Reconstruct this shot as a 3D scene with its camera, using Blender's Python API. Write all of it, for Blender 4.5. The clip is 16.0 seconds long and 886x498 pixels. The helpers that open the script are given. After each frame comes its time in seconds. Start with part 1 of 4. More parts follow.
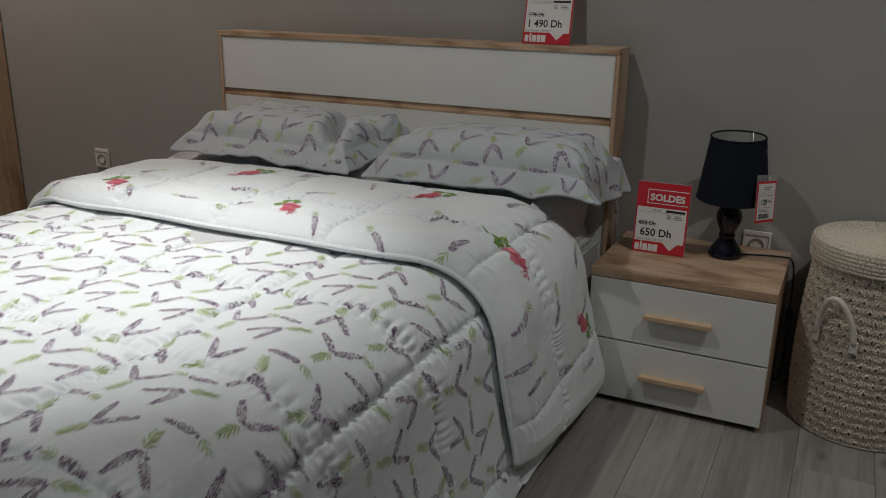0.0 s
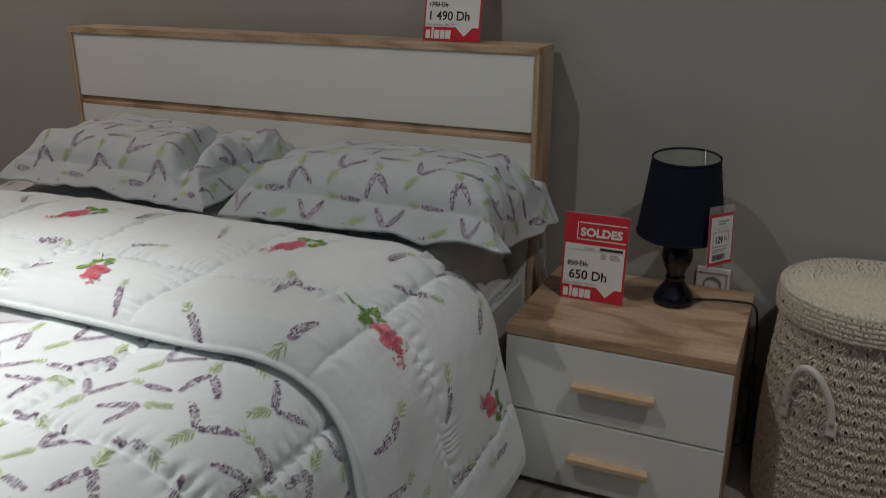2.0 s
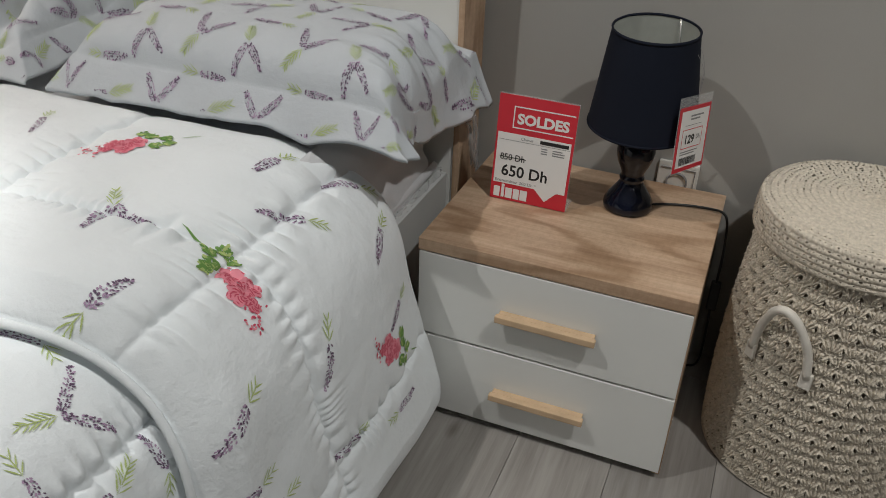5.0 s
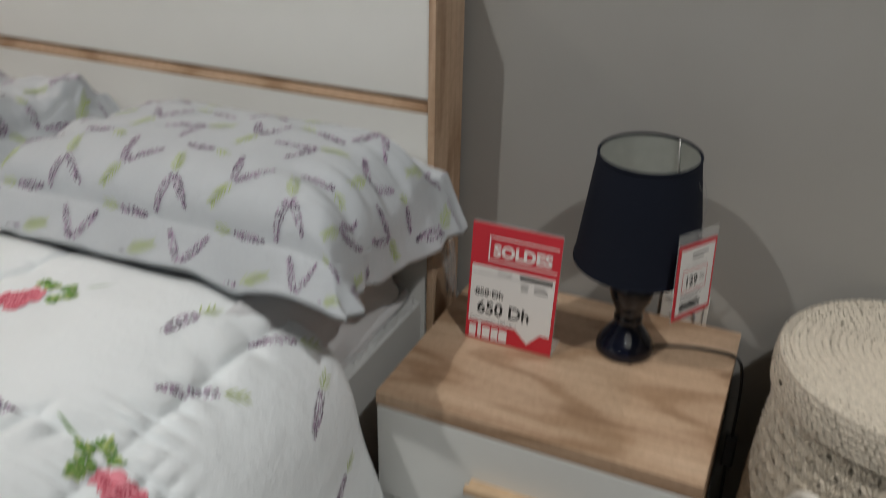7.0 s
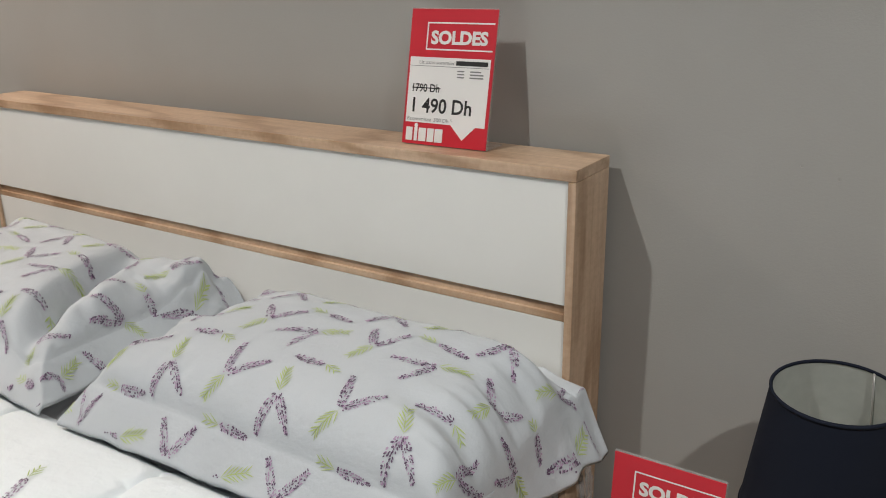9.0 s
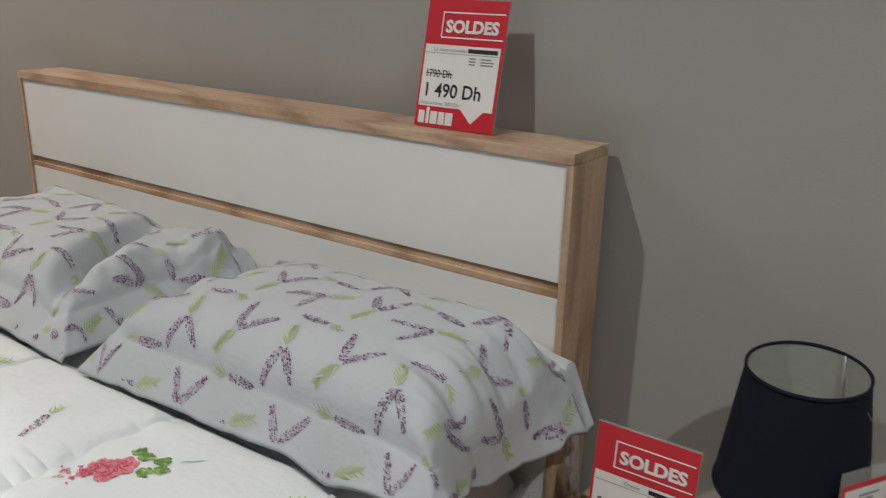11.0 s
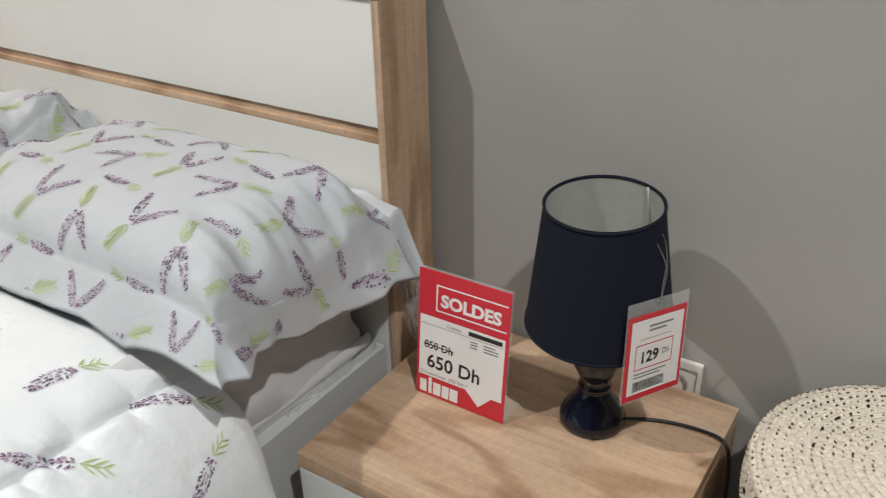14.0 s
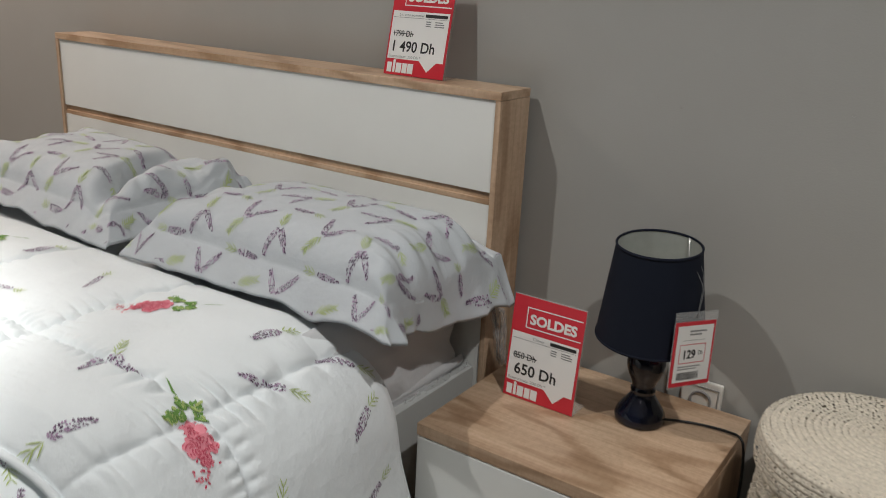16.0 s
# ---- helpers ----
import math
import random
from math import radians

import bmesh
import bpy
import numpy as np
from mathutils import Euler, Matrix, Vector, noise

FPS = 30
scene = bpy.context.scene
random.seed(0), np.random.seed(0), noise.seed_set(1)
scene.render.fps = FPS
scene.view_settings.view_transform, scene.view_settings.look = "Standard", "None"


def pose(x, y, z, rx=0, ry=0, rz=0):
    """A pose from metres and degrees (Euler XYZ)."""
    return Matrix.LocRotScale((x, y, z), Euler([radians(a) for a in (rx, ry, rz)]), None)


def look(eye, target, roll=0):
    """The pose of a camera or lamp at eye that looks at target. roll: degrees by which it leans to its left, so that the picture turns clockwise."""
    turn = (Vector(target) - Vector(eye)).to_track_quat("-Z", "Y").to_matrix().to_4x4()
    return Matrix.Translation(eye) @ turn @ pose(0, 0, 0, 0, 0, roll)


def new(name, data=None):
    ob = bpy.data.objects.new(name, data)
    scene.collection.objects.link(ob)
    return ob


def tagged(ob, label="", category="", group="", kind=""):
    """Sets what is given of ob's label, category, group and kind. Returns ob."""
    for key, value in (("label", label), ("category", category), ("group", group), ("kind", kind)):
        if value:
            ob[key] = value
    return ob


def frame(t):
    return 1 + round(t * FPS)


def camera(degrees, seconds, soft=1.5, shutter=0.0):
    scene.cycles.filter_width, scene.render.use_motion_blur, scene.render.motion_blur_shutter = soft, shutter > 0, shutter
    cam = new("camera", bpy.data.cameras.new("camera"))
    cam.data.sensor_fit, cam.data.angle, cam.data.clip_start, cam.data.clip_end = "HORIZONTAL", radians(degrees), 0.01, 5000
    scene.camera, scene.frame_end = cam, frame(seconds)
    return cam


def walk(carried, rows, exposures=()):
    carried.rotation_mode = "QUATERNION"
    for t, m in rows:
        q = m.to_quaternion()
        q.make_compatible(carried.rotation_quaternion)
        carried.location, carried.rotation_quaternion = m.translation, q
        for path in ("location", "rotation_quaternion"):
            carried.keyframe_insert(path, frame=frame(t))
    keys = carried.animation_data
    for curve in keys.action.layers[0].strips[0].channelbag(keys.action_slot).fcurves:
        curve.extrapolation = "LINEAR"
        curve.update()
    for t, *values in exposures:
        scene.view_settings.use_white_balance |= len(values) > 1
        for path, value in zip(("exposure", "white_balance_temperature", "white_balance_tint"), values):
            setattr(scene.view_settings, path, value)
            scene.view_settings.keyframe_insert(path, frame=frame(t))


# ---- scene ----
cam = camera(55.6, 16.0, 0.7, 0.5)
PATH = [
    (0, (0.032, -0.063, 1.194), (-0.793, 1.658, 0.595), 0.9),
    (0.5, (-0.015, 0.127, 1.212), (-0.826, 1.842, 0.581), 0.0),
    (1, (-0.049, 0.232, 1.199), (-0.79, 1.973, 0.55), -0.4),
    (1.5, (-0.021, 0.377, 1.205), (-0.774, 2.109, 0.546), -0.9),
    (2, (0.015, 0.524, 1.222), (-0.756, 2.25, 0.568), 0.1),
    (2.5, (0.021, 0.627, 1.242), (-0.767, 2.362, 0.634), 0.7),
    (3, (-0.026, 0.712, 1.231), (-0.802, 2.457, 0.638), 0.9),
    (3.5, (-0.108, 0.821, 1.233), (-0.712, 2.627, 0.621), 1.6),
    (4, (-0.115, 0.878, 1.214), (-0.664, 2.635, 0.432), 1.7),
    (4.2, (-0.11, 0.896, 1.21), (-0.658, 2.587, 0.293), 1.3),
    (6.3, (0.015, 1.141, 1.232), (-0.73, 2.655, 0.159), 1.1),
    (6.5, (0.015, 1.169, 1.224), (-0.747, 2.681, 0.16), 0.6),
    (7, (-0.05, 1.266, 1.236), (-0.764, 2.895, 0.322), 1.1),
    (7.5, (-0.163, 1.353, 1.292), (-0.832, 3.098, 0.579), 0.8),
    (8, (-0.2, 1.409, 1.306), (-0.911, 3.155, 0.639), 0.2),
    (8.5, (-0.179, 1.449, 1.31), (-1.079, 3.111, 0.657), -1.5),
    (8.7, (-0.162, 1.453, 1.306), (-1.166, 3.056, 0.656), -2.0),
    (10.8, (-0.093, 1.389, 1.259), (-1.198, 2.946, 0.662), 1.1),
    (11, (-0.072, 1.39, 1.27), (-1.156, 2.952, 0.65), 1.4),
    (11.5, (0.045, 1.472, 1.26), (-1.067, 3.009, 0.625), 0.8),
    (12, (0.073, 1.522, 1.262), (-0.985, 3.086, 0.604), 0.6),
    (12.5, (0.122, 1.578, 1.26), (-0.943, 3.119, 0.561), -1.6),
    (13, (0.13, 1.601, 1.263), (-0.853, 3.109, 0.391), -2.0),
    (13.5, (0.128, 1.597, 1.258), (-0.836, 3.078, 0.322), -2.2),
    (14, (0.119, 1.564, 1.249), (-0.858, 3.032, 0.305), -1.3),
    (14.5, (0.1, 1.466, 1.248), (-0.896, 2.965, 0.376), -0.2),
    (15, (0.102, 1.302, 1.244), (-0.929, 2.866, 0.542), 0.7),
    (15.5, (0.139, 1.148, 1.252), (-0.896, 2.736, 0.616), 1.7),
    (16, (0.236, 1.052, 1.238), (-0.817, 2.634, 0.617), 2.9),
]
walk(cam, [(t, look(eye, target, roll)) for t, eye, target, roll in PATH],
     [(0.0, -1.50), (1.5, -1.55), (2.5, -1.29), (3.5, -0.74), (4.2, -0.42), (6.5, -0.66), (8.0, -0.08), (8.7, -0.08), (11.0, -0.5), (11.5, -0.56), (12.0, -0.30), (12.5, 0.0), (13.5, 0.14), (14.5, 0.08), (15.5, -0.28), (16.0, -0.42)])

# ---- world and light ----
world = bpy.data.worlds.new("world")
scene.world = world
world.use_nodes = True
world.node_tree.nodes["Background"].inputs[0].default_value = (0.9, 0.95, 1.0, 1)
world.node_tree.nodes["Background"].inputs[1].default_value = 0.035


def spot(name, eye, target, watts, size, blend, radius, color):
    d = bpy.data.lights.new(name, "SPOT")
    d.energy, d.spot_size, d.spot_blend, d.shadow_soft_size, d.color = watts, radians(size), blend, radius, color
    ob = new(name, d)
    ob.matrix_world = look(eye, target)
    return ob


def area(name, eye, target, watts, sx, sy, color):
    d = bpy.data.lights.new(name, "AREA")
    d.shape, d.size, d.size_y, d.energy, d.color = "RECTANGLE", sx, sy, watts, color
    ob = new(name, d)
    ob.matrix_world = look(eye, target)
    return ob


BED_SPOT = (-1.33, 1.13, 2.77)
spot("bed_spot_beam", BED_SPOT, (-1.46, 1.17, 0.6), 505, 44, 1.0, 0.02, (1.0, 0.985, 0.955))
spot("bed_spot_spill", BED_SPOT, (-0.6, 1.6, 0.0), 110, 124, 1.0, 0.03, (1.0, 0.98, 0.945))
spot("side_spot", (-3.3, 1.7, 2.77), (-2.9, 2.5, 0.8), 235, 110, 1.0, 0.03, (1.0, 0.86, 0.76))
spot("stand_spot", (0.79, 1.37, 2.77), (0.05, 2.15, 0.3), 142, 74, 1.0, 0.03, (1.0, 0.98, 0.95))
for sx, sy, watts in ((0.5, -0.7, 46), (1.9, -0.4, 30)):
    spot("shop_spot", (sx, sy, 2.80), (sx - 0.2, sy + 0.25, 0.0), watts, 130, 1.0, 0.06, (1.0, 0.985, 0.965))


# ---- materials ----
class Nodes:
    """A short way to write node trees."""

    def __init__(self, name):
        self.mat = bpy.data.materials.new(name)
        self.mat.use_nodes = True
        self.t = self.mat.node_tree
        self.bsdf = self.t.nodes["Principled BSDF"]

    def add(self, kind, **props):
        n = self.t.nodes.new(kind)
        for k, v in props.items():
            if k == "noise_dimensions":
                n.noise_dimensions = v
            elif k == "operation":
                n.operation = v
            elif k == "blend_type":
                n.data_type, n.blend_type = "RGBA", v
            elif k == "wave_type":
                n.wave_type = v
        return n

    def link(self, a, b):
        self.t.links.new(a, b)

    def coords(self, scale=(1, 1, 1), kind="Object", rot=(0, 0, 0)):
        tc = self.add("ShaderNodeTexCoord")
        mp = self.add("ShaderNodeMapping")
        mp.inputs["Scale"].default_value = scale
        mp.inputs["Rotation"].default_value = rot
        self.link(tc.outputs[kind], mp.inputs["Vector"])
        return mp.outputs["Vector"]

    def noise(self, vec, scale, detail=4, rough=0.55):
        n = self.add("ShaderNodeTexNoise")
        n.inputs["Scale"].default_value, n.inputs["Detail"].default_value, n.inputs["Roughness"].default_value = scale, detail, rough
        self.link(vec, n.inputs["Vector"])
        return n.outputs["Fac"]

    def ramp(self, fac, stops):
        r = self.add("ShaderNodeValToRGB")
        el = r.color_ramp.elements
        while len(el) < len(stops):
            el.new(0.5)
        for e, (p, c) in zip(el, stops):
            e.position, e.color = p, (*c, 1)
        self.link(fac, r.inputs["Fac"])
        return r.outputs["Color"]

    def mix(self, fac, a, b, kind="MIX"):
        m = self.add("ShaderNodeMix", blend_type=kind)
        for sock, val in ((m.inputs[0], fac), (m.inputs[6], a), (m.inputs[7], b)):
            if isinstance(val, (int, float)):
                sock.default_value = val
            elif isinstance(val, tuple):
                sock.default_value = (*val, 1)
            else:
                self.link(val, sock)
        return m.outputs[2]

    def bump(self, height, strength, distance):
        b = self.add("ShaderNodeBump")
        b.inputs["Strength"].default_value, b.inputs["Distance"].default_value = strength, distance
        self.link(height, b.inputs["Height"])
        self.link(b.outputs["Normal"], self.bsdf.inputs["Normal"])

    def base(self, col):
        if isinstance(col, tuple):
            self.bsdf.inputs["Base Color"].default_value = (*col, 1)
        else:
            self.link(col, self.bsdf.inputs["Base Color"])

    def rough(self, r):
        if isinstance(r, (int, float)):
            self.bsdf.inputs["Roughness"].default_value = r
        else:
            self.link(r, self.bsdf.inputs["Roughness"])


def plain(name, col, rough=0.5, var=0.06, scale=40, bump=0.0, metal=0.0, coat=0.0, sheen=0.0):
    n = Nodes(name)
    v = n.coords()
    f = n.noise(v, scale)
    lo, hi = tuple(c * (1 - var) for c in col), tuple(min(1, c * (1 + var)) for c in col)
    n.base(n.ramp(f, [(0.3, lo), (0.7, hi)]))
    n.rough(rough)
    n.bsdf.inputs["Metallic"].default_value = metal
    n.bsdf.inputs["Coat Weight"].default_value = coat
    n.bsdf.inputs["Sheen Weight"].default_value = sheen
    if bump:
        n.bump(n.noise(v, scale * 4), 0.6, bump)
    return n.mat


def oak(name, axis):
    """Sonoma-oak foil: grain along axis 0, 1 or 2."""
    n = Nodes(name)
    s = [26.0, 26.0, 26.0]
    s[axis] = 1.6
    v = n.coords(tuple(s))
    fine = [150.0, 150.0, 150.0]
    fine[axis] = 5.0
    g1 = n.noise(v, 1.0, 5, 0.62)
    g2 = n.noise(n.coords(tuple(fine)), 1.0, 3, 0.6)
    rings = n.add("ShaderNodeTexWave")
    broad = [7.0, 7.0, 7.0]
    broad[axis] = 1.6
    n.link(n.coords(tuple(broad)), rings.inputs["Vector"])
    rings.inputs["Scale"].default_value, rings.inputs["Distortion"].default_value, rings.inputs["Detail"].default_value = 0.8, 14.0, 4.0
    c1 = n.ramp(g1, [(0.22, (0.43, 0.285, 0.185)), (0.5, (0.60, 0.43, 0.295)), (0.78, (0.71, 0.545, 0.395))])
    c2 = n.ramp(rings.outputs["Fac"], [(0.0, (0.70, 0.64, 0.58)), (0.35, (0.95, 0.94, 0.93)), (1.0, (1.0, 1.0, 1.0))])
    c3 = n.ramp(g2, [(0.3, (0.89, 0.875, 0.86)), (0.6, (1.0, 1.0, 1.0))])
    saw = [55.0, 55.0, 55.0]
    saw[axis] = 90.0
    c4 = n.ramp(n.noise(n.coords(tuple(saw)), 1.0, 4, 0.7), [(0.35, (0.88, 0.86, 0.84)), (0.6, (1.0, 1.0, 1.0))])
    n.base(n.mix(1.0, n.mix(1.0, n.mix(1.0, c1, c2, "MULTIPLY"), c3, "MULTIPLY"), c4, "MULTIPLY"))
    n.rough(0.36)
    n.bump(g2, 0.25, 0.0006)
    return n.mat


def wall_paint(name, col):
    n = Nodes(name)
    v = n.coords()
    big, mid, fine = n.noise(v, 0.7, 3), n.noise(v, 6, 4), n.noise(v, 240, 3)
    lo, hi = tuple(c * 0.95 for c in col), tuple(c * 1.04 for c in col)
    a = n.ramp(big, [(0.3, lo), (0.7, hi)])
    b = n.ramp(mid, [(0.35, (0.975, 0.97, 0.965)), (0.65, (1, 1, 1))])
    n.base(n.mix(1.0, a, b, "MULTIPLY"))
    n.rough(0.62)
    m = n.add("ShaderNodeMath", operation="ADD")
    n.link(mid, m.inputs[0])
    n.link(fine, m.inputs[1])
    n.bump(m.outputs[0], 0.25, 0.0012)
    return n.mat


def cloth(name, col, weave=900, bump=0.0006, sheen=0.25, crease=14, crease_depth=0.003):
    n = Nodes(name)
    v = n.coords()
    big, cr, w = n.noise(v, 5, 4), n.noise(v, crease, 5, 0.6), n.noise(v, weave, 2)
    lo, hi = tuple(c * 0.95 for c in col), tuple(min(1, c * 1.03) for c in col)
    n.base(n.mix(1.0, n.ramp(big, [(0.3, lo), (0.7, hi)]), n.ramp(w, [(0.2, (0.95, 0.95, 0.95)), (0.6, (1, 1, 1))]), "MULTIPLY"))
    n.rough(0.85)
    n.bsdf.inputs["Sheen Weight"].default_value = sheen
    n.bsdf.inputs["Specular IOR Level"].default_value = 0.25
    m = n.add("ShaderNodeMath", operation="MULTIPLY")
    m.inputs[1].default_value = 0.08
    n.link(w, m.inputs[0])
    a = n.add("ShaderNodeMath", operation="ADD")
    n.link(cr, a.inputs[0])
    n.link(m.outputs[0], a.inputs[1])
    n.bump(a.outputs[0], 0.5, crease_depth)
    return n.mat


def plank_mat(name):
    """Grey laminate: each board its own tone, grain along y, knots here and there."""
    n = Nodes(name)
    info = n.add("ShaderNodeObjectInfo")
    shift = n.add("ShaderNodeVectorMath", operation="ADD")
    mul = n.add("ShaderNodeMath", operation="MULTIPLY")
    mul.inputs[1].default_value = 37.0
    n.link(info.outputs["Random"], mul.inputs[0])
    n.link(n.coords((22, 1.6, 1)), shift.inputs[0])
    n.link(mul.outputs[0], shift.inputs[1])
    g = n.noise(shift.outputs[0], 1.0, 6, 0.65)
    shift2 = n.add("ShaderNodeVectorMath", operation="ADD")
    n.link(n.coords((110, 4, 1)), shift2.inputs[0])
    n.link(mul.outputs[0], shift2.inputs[1])
    f = n.noise(shift2.outputs[0], 1.0, 3, 0.6)
    shift3 = n.add("ShaderNodeVectorMath", operation="ADD")
    n.link(n.coords((7, 3.2, 1)), shift3.inputs[0])
    n.link(mul.outputs[0], shift3.inputs[1])
    k = n.add("ShaderNodeTexVoronoi")
    k.inputs["Scale"].default_value = 1.0
    n.link(shift3.outputs[0], k.inputs["Vector"])
    c = n.ramp(g, [(0.25, (0.20, 0.185, 0.17)), (0.5, (0.33, 0.315, 0.295)), (0.75, (0.42, 0.405, 0.385))])
    c = n.mix(1.0, c, n.ramp(f, [(0.3, (0.84, 0.83, 0.82)), (0.6, (1, 1, 1))]), "MULTIPLY")
    c = n.mix(1.0, c, n.ramp(k.outputs["Distance"], [(0.02, (0.45, 0.42, 0.38)), (0.12, (1, 1, 1))]), "MULTIPLY")
    c = n.mix(1.0, c, n.ramp(info.outputs["Random"], [(0.0, (0.84, 0.84, 0.84)), (1.0, (1.06, 1.05, 1.04))]), "MULTIPLY")
    n.base(c)
    n.rough(0.42)
    n.bump(f, 0.2, 0.0006)
    return n.mat


def clear_plastic(name, tint=(0.85, 0.87, 0.87), rough=0.08):
    n = Nodes(name)
    n.base(tint)
    n.rough(rough)
    n.bsdf.inputs["Alpha"].default_value = 0.16
    return n.mat


def film_plastic(name):
    """Thin crumpled wrapping film: partly see-through, glossy."""
    n = Nodes(name)
    v = n.coords()
    n.base((0.62, 0.63, 0.64))
    n.rough(0.16)
    n.bsdf.inputs["Alpha"].default_value = 0.24
    n.bump(n.noise(v, 60, 4), 0.9, 0.006)
    return n.mat


OAK_X, OAK_Y, OAK_Z = oak("oak_grain_x", 0), oak("oak_grain_y", 1), oak("oak_grain_z", 2)
PINE = plain("pale_beech", (0.60, 0.43, 0.27), 0.45, 0.10, 30)
WALL = wall_paint("warm_grey_paint", (0.362, 0.359, 0.339))
CEIL = wall_paint("white_ceiling_paint", (0.75, 0.75, 0.74))
WHITE = plain("white_melamine", (0.765, 0.775, 0.75), 0.38, 0.015, 8)
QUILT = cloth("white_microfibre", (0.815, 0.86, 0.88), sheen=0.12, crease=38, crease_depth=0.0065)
# white pillow cloth, greyed: the weaker light on the pillows is in the colour
PILLOW = cloth("dimmed_pillow_cotton", (0.505, 0.54, 0.57), sheen=0.12, crease=26, crease_depth=0.006)
SHEET = cloth("grey_sheet", (0.63, 0.64, 0.655), crease=12, crease_depth=0.010)
RAIL = plain("grey_white_board", (0.57, 0.59, 0.58), 0.4, 0.02, 8)
DARK = plain("dark_gap", (0.03, 0.028, 0.026), 0.7)
PURPLE_D = plain("print_dark_purple", (0.135, 0.085, 0.145), 0.85)
PURPLE_M = plain("print_mauve", (0.42, 0.30, 0.43), 0.85)
LEAF_L = plain("print_pale_green", (0.44, 0.53, 0.20), 0.85)
LEAF_D = plain("print_green", (0.15, 0.30, 0.07), 0.85)
ROSE = plain("print_rose", (0.56, 0.065, 0.12), 0.85)
ROSE_L = plain("print_pink", (0.78, 0.27, 0.33), 0.85)
SHADE = cloth("navy_lampshade", (0.006, 0.009, 0.019), weave=1200, sheen=0.0, crease_depth=0.0004)
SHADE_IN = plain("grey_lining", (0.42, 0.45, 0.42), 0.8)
CERAMIC = plain("navy_glazed_ceramic", (0.006, 0.008, 0.018), 0.06, 0.1, 10)
BLACK = plain("black_rubber", (0.012, 0.012, 0.013), 0.45)
STEEL = plain("steel_wire", (0.75, 0.75, 0.73), 0.3, metal=0.9)
ROPE = plain("cotton_rope", (0.68, 0.615, 0.51), 0.9, 0.16, 160, bump=0.002)
CORD_WHITE = plain("white_leatherette", (0.72, 0.69, 0.62), 0.55, 0.05, 60, bump=0.0006)
RED = plain("poster_red", (0.60, 0.028, 0.045), 0.35, 0.03, 10)
PAPER = plain("poster_white", (0.80, 0.79, 0.77), 0.4, 0.015, 10)
INK = plain("black_ink", (0.02, 0.02, 0.02), 0.5)
INK_GREY = plain("grey_ink", (0.25, 0.25, 0.25), 0.5)
SOCKET = plain("ivory_plastic", (0.74, 0.73, 0.69), 0.3, 0.01, 10)
ACRYLIC = clear_plastic("clear_acrylic")
SLEEVE = clear_plastic("clear_sleeve", (0.93, 0.95, 0.95), 0.12)
FILM = film_plastic("wrapping_film")
PLANK = plank_mat("grey_laminate")


# ---- building helpers ----
def thing(name, base, label, category, group="", kind=""):
    ob = new(name)
    ob.location = base
    ob.empty_display_size = 0.05
    return tagged(ob, label, category, group, kind)


def mesh_from(name, verts, faces, smooth=False, mats=(), mat_ids=None):
    me = bpy.data.meshes.new(name)
    me.from_pydata([tuple(map(float, v)) for v in verts], [], faces)
    for m in mats:
        me.materials.append(m)
    if mat_ids is not None:
        me.polygons.foreach_set("material_index", mat_ids)
    if smooth:
        me.polygons.foreach_set("use_smooth", [True] * len(me.polygons))
    me.update()
    return me


def part(name, data, material, parent, label=""):
    """Links a bmesh or mesh as one mesh object under a thing or a part."""
    if isinstance(data, bmesh.types.BMesh):
        me = bpy.data.meshes.new(name)
        data.to_mesh(me)
        data.free()
    else:
        me = data
    if material is not None:
        me.materials.clear()
        me.materials.append(material)
    ob = new(name, me)
    ob.parent = parent
    return tagged(ob, label)


def box(x0, x1, y0, y1, z0, z1, bevel=0.0, segs=2):
    bm = bmesh.new()
    bmesh.ops.create_cube(bm, size=1)
    for v in bm.verts:
        v.co = Vector((x0 + (v.co.x + 0.5) * (x1 - x0), y0 + (v.co.y + 0.5) * (y1 - y0), z0 + (v.co.z + 0.5) * (z1 - z0)))
    if bevel:
        bmesh.ops.bevel(bm, geom=bm.edges[:], offset=bevel, segments=segs, affect="EDGES", profile=0.6)
    return bm


def lathe(profile, seg=48, closed=False):
    """A mesh turned round z from (radius, z) pairs."""
    verts, faces = [], []
    for r, z in profile:
        for k in range(seg):
            a = 2 * math.pi * k / seg
            verts.append((r * math.cos(a), r * math.sin(a), z))
    n = len(profile)
    for j in range(n if closed else n - 1):
        for k in range(seg):
            a, b = j * seg + k, j * seg + (k + 1) % seg
            c, d = ((j + 1) % n) * seg + (k + 1) % seg, ((j + 1) % n) * seg + k
            faces.append((a, b, c, d))
    return mesh_from("lathe", verts, faces, True)


